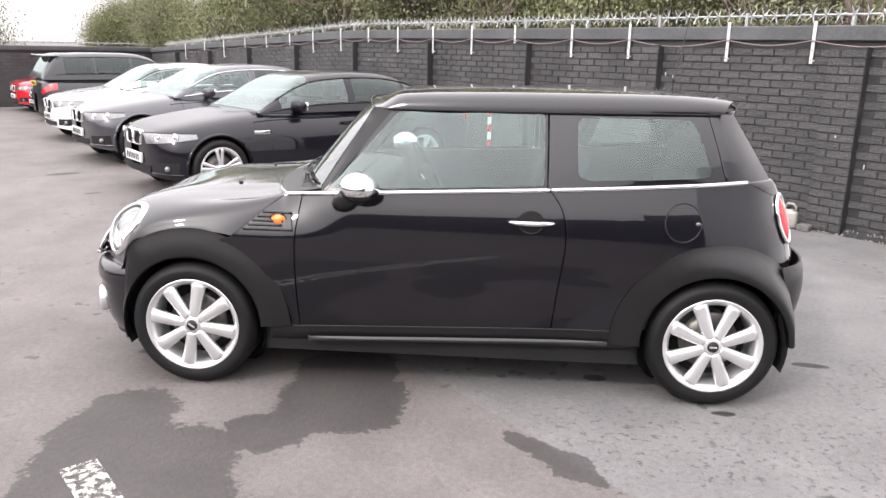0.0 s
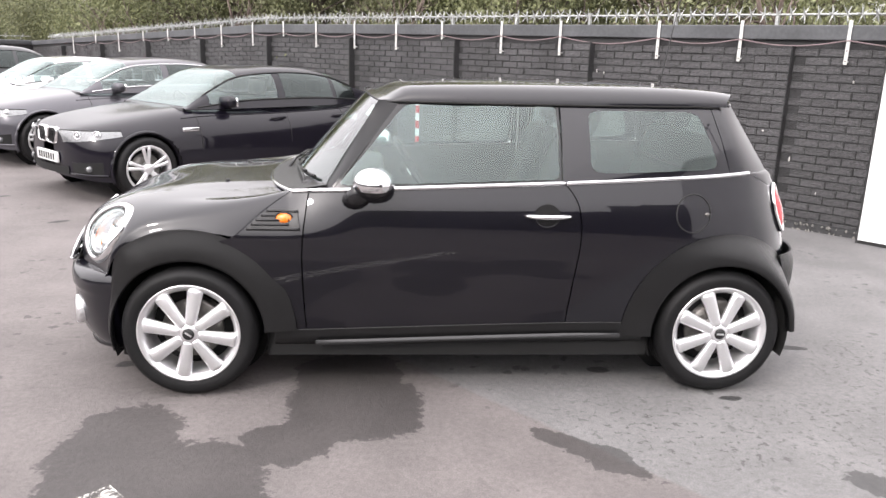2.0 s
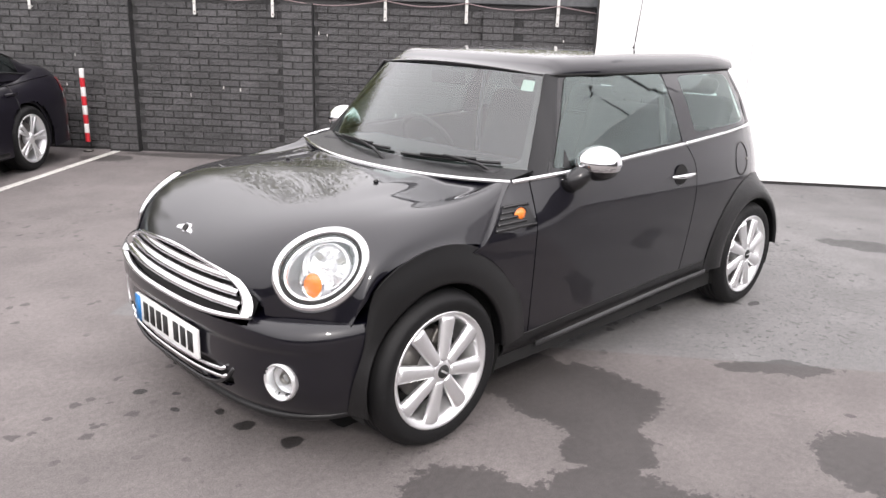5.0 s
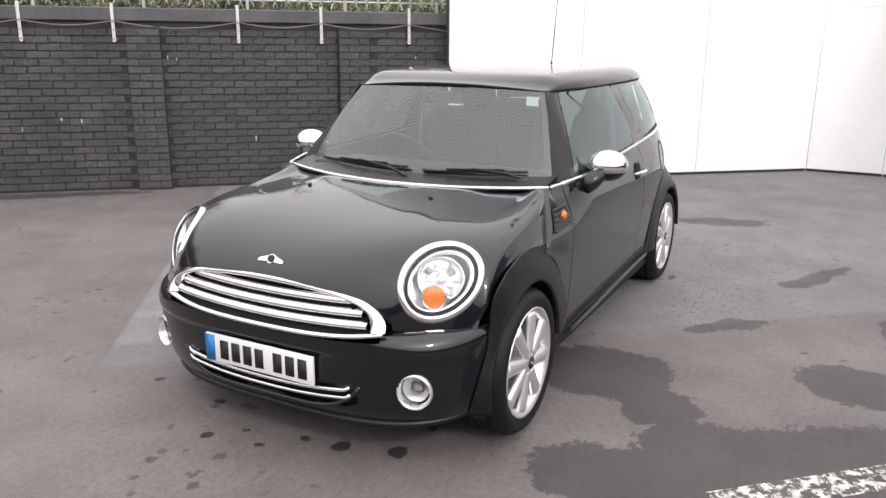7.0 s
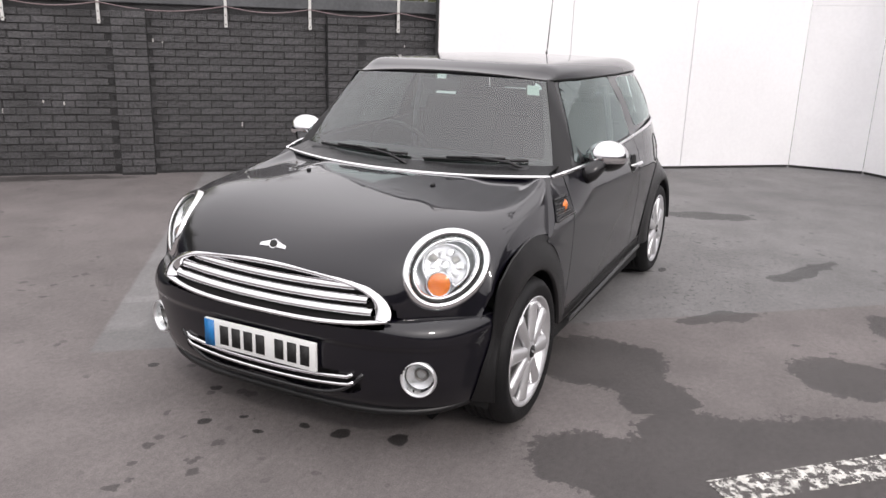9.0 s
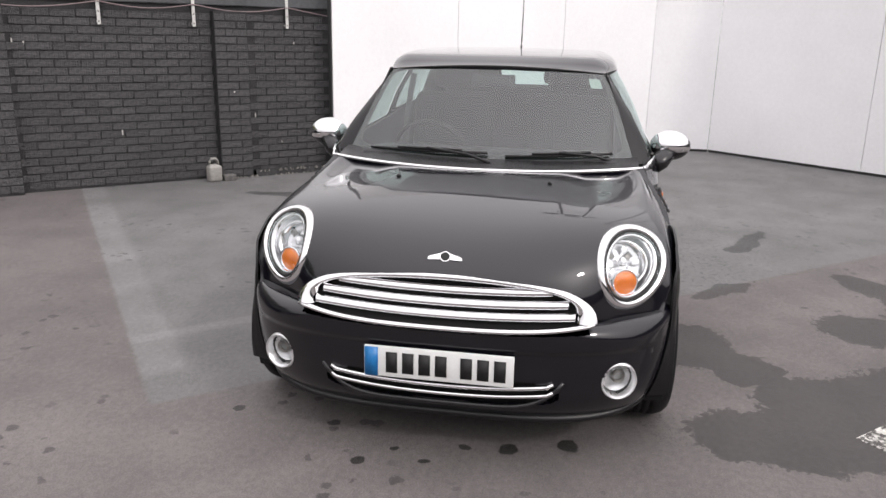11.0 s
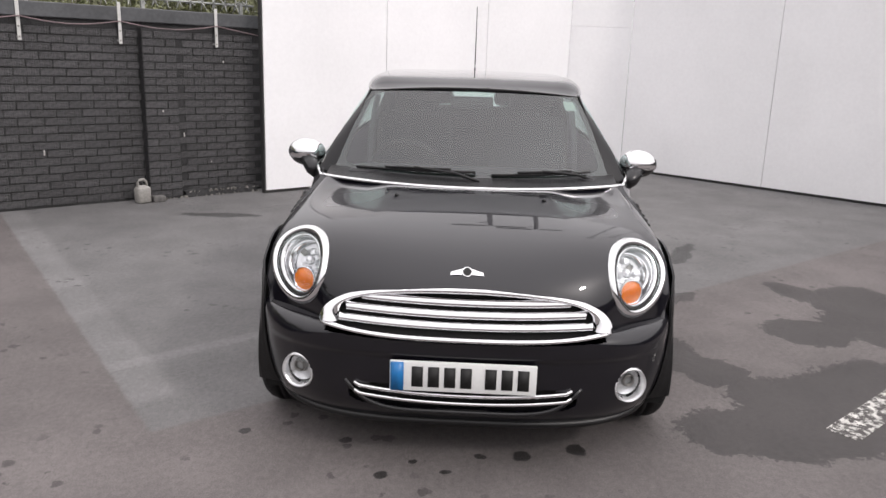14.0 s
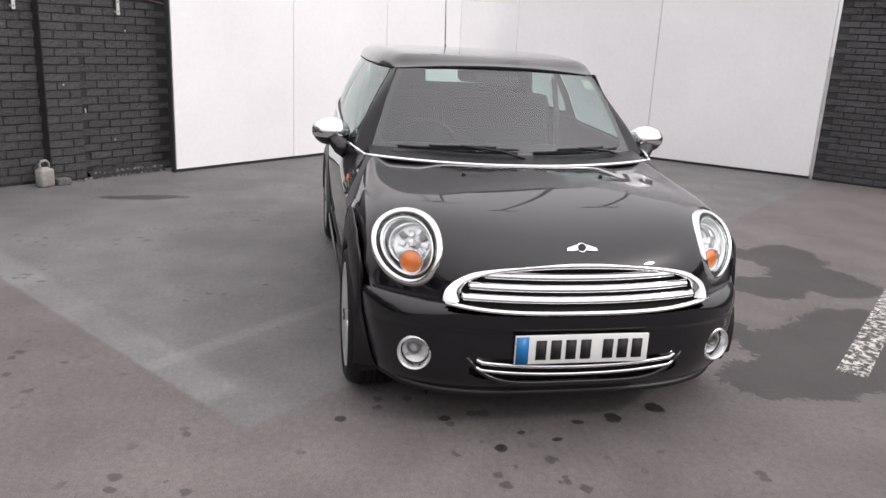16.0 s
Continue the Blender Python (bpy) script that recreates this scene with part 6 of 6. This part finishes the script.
        part("tail_lamp", grid(lambda u, v: shell(L / 2 - lerp(0.05, 0.34, u), lerp(0.36, 0.68, v) if s > 0 else math.pi - lerp(0.36, 0.68, v), 0.008), 8, 6), RED, car)
        intake = part("lower_intake", grid(lambda u, v: on_side(x0 + 0.035 + 0.17 * u, lerp(0.30, 0.41 + 0.02 * u, v), 0.004, s), 10, 5), DARK, car, "dark side air intake", thick=0.004)
        part("fog_lamp", ball(on_side(x0 + 0.11, 0.355, 0.004, s), 0.035, seg=14, ring=8), LAMP, intake)
        part("intake_blade", tube([on_side(x0 + 0.03 + 0.22 * t, 0.292, 0.010, s) for t in np.linspace(0, 1, 10)], 0.012, 6), paint, car)
        zk = zh + 0.005

        def kidney(u, grow, out):
            a, b = rounded(u, 4.5)
            y = 0.125 + a * (0.098 + grow) + 0.012 * b
            z = zk + b * (0.074 + grow)
            q = on_nose(y, z, out - 0.10 * max(0.0, z - zk + 0.03))
            return Vector((q.x, s * q.y, q.z))
        ring = ((-0.004, -0.01), (-0.003, 0.016), (0.004, 0.022), (0.012, 0.014), (0.013, -0.02))
        kid = part("grille", grid(lambda u, v: kidney(u, *ring[round(v * 4)]), 48, 4, loop=True), CHROME, car, "chrome-edged grille half")
        part("grille_mesh", tidy(grid(lambda u, v: kidney(u, -0.073 * (1 - v), 0.004), 40, 4, loop=True)), INK, kid)
        for q in range(7):
            yq = 0.125 + (q - 3) * 0.026
            part("grille_slat", tube([Vector(((p := on_nose(yq + 0.012 * w, zk + 0.066 * w, 0.010 - 0.10 * max(0.0, 0.066 * w + 0.03))).x, s * p.y, p.z)) for w in np.linspace(-1, 1, 6)], 0.004, 5), SATIN, kid)
        part("sill", tube([(x, s * (W / 2 - 0.035), 0.235) for x in np.linspace(ax0 + R + 0.12, ax1 - R - 0.12, 10)], 0.045, 8), c["sill"], car)
    part("lower_grille", grid(lambda u, v: on_nose(lerp(-0.44, 0.44, u), lerp(0.27, 0.35, v) + 0.012 * abs(2 * u - 1), 0.006), 20, 4), DARK, car, "dark lower air intake", thick=0.004)
    pl = part("number_plate", box((-L / 2 - 0.030, -0.26, 0.385), (-L / 2 - 0.002, 0.26, 0.495), edge=0.003), WHITE_PLATE, car, "white number plate with dark bars")
    for k in range(7):
        y = 0.19 - k * 0.062
        part("character_bar", box((-L / 2 - 0.032, y - 0.019, 0.405), (-L / 2 - 0.029, y + 0.019, 0.475)), INK, pl, flat=True)
    pl = part("number_plate", box((L / 2 + 0.010, -0.26, c["rear_plate"]), (L / 2 + 0.022, 0.26, c["rear_plate"] + 0.11), edge=0.003), mat("yellow_plate", (0.70, 0.48, 0.03), 0.4, grain=0.05), car, "yellow number plate with dark bars")
    for k in range(7):
        y = 0.19 - k * 0.062
        part("character_bar", box((L / 2 + 0.021, y - 0.019, c["rear_plate"] + 0.02), (L / 2 + 0.024, y + 0.019, c["rear_plate"] + 0.09)), INK, pl, flat=True)
    if c.get("vent"):
        for s in (1, -1):
            yy = side_y(c["vent"], 0.725)
            vv = part("side_vent", box((c["vent"] - 0.10, s * yy - 0.008, 0.705), (c["vent"] + 0.10, s * yy + 0.012, 0.745), edge=0.006), CHROME, car, "bright side vent")
            part("vent_slot", box((c["vent"] - 0.085, s * yy - 0.012, 0.720), (c["vent"] + 0.085, s * yy + 0.0135, 0.728)), INK, vv, flat=True)
    # wheels with five double spokes
    for h in hubs:
        for s in (1, -1):
            rr = R - 0.095
            prof, rimp = wheel_parts({"tyre": R, "rim": rr})
            wh = part("wheel", lathe(rimp, 48), ALLOY, car, "silver five-spoke alloy wheel")
            wh.matrix_local = Matrix.Translation((h.x, s * (W / 2 - 0.125), R)) @ (Matrix.Rotation(math.pi, 4, "Z") if s > 0 else Matrix()) @ Matrix.Rotation(0.3 + h.x, 4, "Y")
            part("tyre", lathe(prof, 56), RUBBER, wh)
            for k in range(5):
                for d in (-0.21, 0.21):
                    sp = part("spoke", sausage(0.03, rr - 0.012, 0.019, -0.088, -0.100), ALLOY, wh)
                    sp.matrix_local = Matrix.Rotation(2 * math.pi * k / 5, 4, "Y") @ Matrix.Rotation(d * 0.7, 4, "Y")
            part("hub", lathe([(0.0, -0.108), (0.03, -0.108), (0.06, -0.09), (0.065, -0.03)], 24), ALLOY, wh)
            part("brake_disc", lathe([(0.05, -0.02), (0.16, -0.02), (0.16, 0.0)], 32), STEEL, wh)
            part("rim_back", lathe([(0.03, 0.03), (rr - 0.03, 0.03), (rr - 0.025, 0.06)], 32), DARK, wh)
    return car


def park(car, s, n, turned=False, k=0.95):
    """Stands a car with its middle at (s, n) of the yard, its nose away from the brick wall."""
    m = Matrix(((N.x, -U.x, 0, 0), (N.y, -U.y, 0, 0), (0, 0, 1, 0), (0, 0, 0, 1)))
    if turned:
        m = m @ Matrix.Rotation(math.pi, 4, "Z")
    car.matrix_world = Matrix.Translation(YARD @ Vector((s, n, 0))) @ m @ Matrix.Scale(k, 4)


SALOON = dict(L=4.56, W=1.86, H=1.39, front_axle=-1.63, rear_axle=1.22, R=0.335, belt=0.92, cab_w=0.80, painted_arches=True, rear_plate=0.80,
              top=((-2.28, 0.73), (-2.05, 0.80), (-1.6, 0.88), (-1.0, 0.945), (0.0, 0.95), (1.1, 0.98), (1.6, 1.03), (2.1, 1.035), (2.28, 0.97)),
              roof=((-1.08, 0.93), (-0.78, 1.12), (-0.40, 1.32), (0.05, 1.385), (0.55, 1.39), (0.96, 1.34), (1.40, 1.18), (1.78, 1.02)), cabin=(-1.08, -0.33, 0.92, 1.80),
              windows=((-0.78, 0.14), (0.24, 0.98), (1.04, 1.38)), mirror=-0.58, glass=PALE_GLASS, handles=(0.05, 0.98), shuts=(-1.0, 0.20, 1.05), vent=-1.12)
BLACK = mat("black_car_paint", (0.005, 0.004, 0.008), 0.35, coat=0.6, grain=0.1, scale=600, spec=0.1)
GREY = mat("mineral_grey_paint", (0.060, 0.058, 0.068), 0.3, 0.4, coat=0.6, grain=0.12, scale=700)
WHITE = mat("white_car_paint", (0.78, 0.78, 0.78), 0.2, coat=1.0, grain=0.03, scale=300)
DEEP = mat("dark_grey_suv_paint", (0.018, 0.019, 0.022), 0.3, 0.2, coat=0.6, grain=0.1, scale=600)
REDP = mat("red_car_paint", (0.50, 0.01, 0.02), 0.2, coat=1.0, grain=0.05, scale=300)
BLUE = mat("blue_car_paint", (0.015, 0.05, 0.19), 0.2, coat=1.0, grain=0.05, scale=300)
park(parked_car("saloon_car", "glossy black saloon car parked nose out from the wall", dict(SALOON, paint=BLACK, mirror_paint=BLACK, trim=INK, sill=TRIM, glass=PALE_GLASS)), -5.42, 2.11)
park(parked_car("saloon_car", "dark grey saloon car parked nose out from the wall", dict(SALOON, L=4.50, paint=GREY, mirror_paint=GREY, trim=CHROME, sill=TRIM, glass=PALE_GLASS, vent=0)), -8.25, 2.22)
park(parked_car("saloon_car", "white saloon car parked nose out from the wall", dict(SALOON, L=4.46, paint=WHITE, mirror_paint=WHITE, trim=INK, sill=TRIM, vent=0)), -11.05, 2.36, k=0.91)
SUV = dict(SALOON, L=4.70, W=1.94, H=1.74, R=0.37, front_axle=-1.45, rear_axle=1.38, belt=1.08, cab_w=0.88, painted_arches=False, rear_plate=0.92, vent=0,
           top=((-2.35, 0.90), (-2.1, 0.99), (-1.6, 1.07), (-0.95, 1.11), (1.2, 1.14), (2.1, 1.15), (2.35, 1.08)),
           roof=((-1.12, 1.10), (-0.47, 1.58), (-0.07, 1.71), (0.73, 1.74), (1.53, 1.72), (1.98, 1.66), (2.23, 1.30), (2.31, 1.10)), cabin=(-1.12, -0.45, 1.80, 2.31),
           windows=((-0.72, 0.11), (0.19, 1.03), (1.09, 1.78)), handles=(-0.02, 0.93), shuts=(-1.0, 0.15, 1.08), mirror=-0.62, glass=DARK_GLASS, lamp_z=0.83)
suv = parked_car("suv_car", "dark grey off-road car parked tail out", dict(SUV, paint=DEEP, mirror_paint=DEEP, trim=INK, sill=TRIM))
part("roof_spoiler", box((1.86, -0.62, 1.64), (2.23, 0.62, 1.68), edge=0.015), mat("pale_spoiler_top", (0.30, 0.31, 0.32), 0.2, coat=1.0, grain=0.05), suv)
park(suv, -14.4, 2.71, True, k=0.80)
park(parked_car("small_car", "blue car parked beyond the dark off-road car", dict(SALOON, L=3.75, front_axle=-1.15, rear_axle=1.15, paint=BLUE, mirror_paint=BLUE, trim=INK, sill=TRIM, vent=0)), -15.87, 2.36, k=0.70)
park(parked_car("small_car", "bright red car parked at the end of the row", dict(SALOON, L=3.75, front_axle=-1.15, rear_axle=1.15, paint=REDP, mirror_paint=REDP, trim=INK, sill=TRIM, vent=0)), -17.3, 2.45, k=0.80)

# ---- trees and scrub beyond the wall ----
BARK = mat("bark", (0.085, 0.07, 0.055), 0.9, grain=0.3, scale=20, bump=0.4)
TWIG = mat("bare_twigs", (0.13, 0.10, 0.085), 0.85, grain=0.25, scale=30)


def leafy(name, a):
    m = mat(name, a, 0.6, grain=0.2, scale=2.0)
    n, l = m.node_tree.nodes, m.node_tree.links
    g, mr, sc = n.new("ShaderNodeNewGeometry"), n.new("ShaderNodeMapRange"), n.new("ShaderNodeVectorMath")
    sc.operation = "SCALE"
    mr.inputs["To Min"].default_value, mr.inputs["To Max"].default_value = 0.55, 1.5
    b = n["Principled BSDF"]
    src = b.inputs["Base Color"].links[0].from_socket
    l.new(g.outputs["Random Per Island"], mr.inputs["Value"])
    l.new(src, sc.inputs[0])
    l.new(mr.outputs[0], sc.inputs["Scale"])
    l.new(sc.outputs[0], b.inputs["Base Color"])
    b.inputs["Transmission Weight"].default_value = 0.0
    return m


LEAF = leafy("spring_leaves", (0.140, 0.152, 0.070))
LEAF2 = leafy("olive_leaves", (0.130, 0.138, 0.068))
tr = random.Random(11)


def branch(bm, p, d, ln, r, depth, tips):
    q = p
    pts = [p]
    for k in range(3):
        d = (d + Vector((tr.gauss(0, 0.14), tr.gauss(0, 0.14), tr.gauss(0.03, 0.08)))).normalized()
        q = q + d * ln / 3
        pts.append(q)
    tube(pts, lambda t: r * lerp(1, 0.55, t), 5 if depth < 2 else 3, bm)
    if depth < 3:
        for k in range(3 if depth else 5):
            a = pts[tr.choice((1, 2, 3))] if k else q
            nd = (d + Vector((tr.gauss(0, 0.55), tr.gauss(0, 0.55), tr.gauss(0.1, 0.35)))).normalized()
            branch(bm, a, nd, ln * tr.uniform(0.55, 0.8), r * 0.5, depth + 1, tips)
    else:
        tips.append(q)
        tips.append(pts[2])


def tree(s, n, height, leaves, material, size=0.06, spread=0.35, label="spring tree with fresh green leaves beyond the wall", bush=False):
    t = thing("tree", label, "tree", "trees beyond the wall", at=Matrix.Translation(YARD @ Vector((s, n, 0))))
    bm, tips = bmesh.new(), []
    if bush:
        for q in range(5):
            w = 2 * math.pi * (q + tr.random()) / 5
            branch(bm, Vector((0.1 * math.cos(w), 0.1 * math.sin(w), -0.1)), Vector((0.75 * math.cos(w), 0.75 * math.sin(w), 0.8)).normalized(), height * 0.30, height * 0.013, 0, tips)
        top = max(p.z for p in tips)
        for v in bm.verts:
            v.co.z *= height / top
        tips = [Vector((p.x, p.y, p.z * height / top)) for p in tips]
    else:
        branch(bm, Vector((0, 0, -0.1)), Vector((0, 0, 1)), height * 0.36, height * 0.022, 0, tips)
    part("trunk", bm, BARK if leaves else TWIG, t)
    if leaves:
        verts, faces = [], []
        per = max(1, leaves // len(tips))
        for p in tips:
            for j in range(per):
                c = p + Vector((tr.gauss(0, spread), tr.gauss(0, spread), tr.gauss(0, spread * 0.8)))
                e = Euler((tr.random() * 6, tr.random() * 6, tr.random() * 6)).to_matrix()
                sz = size * tr.uniform(0.6, 1.4)
                i = len(verts)
                verts += [c + e @ Vector(q) * sz for q in ((-0.5, -0.12, 0), (0.65, 0, 0.05), (-0.1, 0.42, 0.06))]
                faces.append((i, i + 1, i + 2))
        me = bpy.data.meshes.new("crown")
        me.from_pydata(verts, [], faces)
        me.materials.append(material)
        o = new("crown", me)
        o.parent = t
    return t


spots = [(-46, 12, 3.3), (-40, 11, 3.8), (-35, 10, 4.2), (-31, 10, 4.0), (-27, 11, 4.2), (-23.5, 10, 4.6), (-20.5, 12, 5.6), (-17.5, 10, 6.2), (-14.5, 12, 7.0), (-11.5, 10, 6.6), (-8.8, 13, 5.6), (-6, 10.5, 6.0), (-3.2, 12, 3.3), (-0.5, 10.5, 3.1), (2.0, 12, 3.3), (5, 11, 3.2)]
for i, (s, n, h) in enumerate(spots):
    tree(s, n, h, int(15000 * h), LEAF if i % 3 else LEAF2, 0.066, 0.38, bush=True)
for s, n in ((-1.6, 11.0), (1.4, 11.5)):
    tree(s, n, 4.6, 0, None, label="slender bare tree beyond the wall")
for i in range(9):
    tree(-21 + i * 2.6 + tr.uniform(-0.6, 0.6), 7.2 + tr.random() * 1.5, 3.6 + tr.random(), 0, None, label="bare twiggy shrub beyond the wall")
for i in range(6):
    tree(-10 + i * 2.4, 6.6 + tr.random(), 2.7 + 0.4 * tr.random(), 2600, LEAF2, 0.06, 0.30, label="low green scrub just beyond the wall")
for i in range(6):
    tree(-40 - i * 4, 4 - i * 5, 4.2 + tr.random(), 2600, LEAF2 if i % 2 else LEAF, 0.11, 0.5, label="distant pale green tree")
# a slate roof showing over the trees
roof = thing("house_roof", "grey slate house roof far beyond the trees", "roof", at=Matrix.Translation(YARD @ Vector((-34, 44, 0))) @ YARD)
bm = bmesh.new()
vs = [bm.verts.new(v) for v in ((-7, -4, 3.4), (7, -4, 3.4), (7, 4, 3.4), (-7, 4, 3.4), (-7, 0, 6.6), (7, 0, 6.6))]
for f in ((0, 1, 5, 4), (2, 3, 4, 5), (0, 4, 3), (1, 2, 5)):
    bm.faces.new([vs[i] for i in f])
part("slates", bm, mat("grey_slate", (0.16, 0.16, 0.17), 0.7, grain=0.2, scale=4, blotch=0.2), roof, flat=True)
part("wall", box((-6.8, -3.8, 0), (6.8, 3.8, 3.5)), mat("pale_render", (0.4, 0.38, 0.35), 0.8, grain=0.1), roof, flat=True)
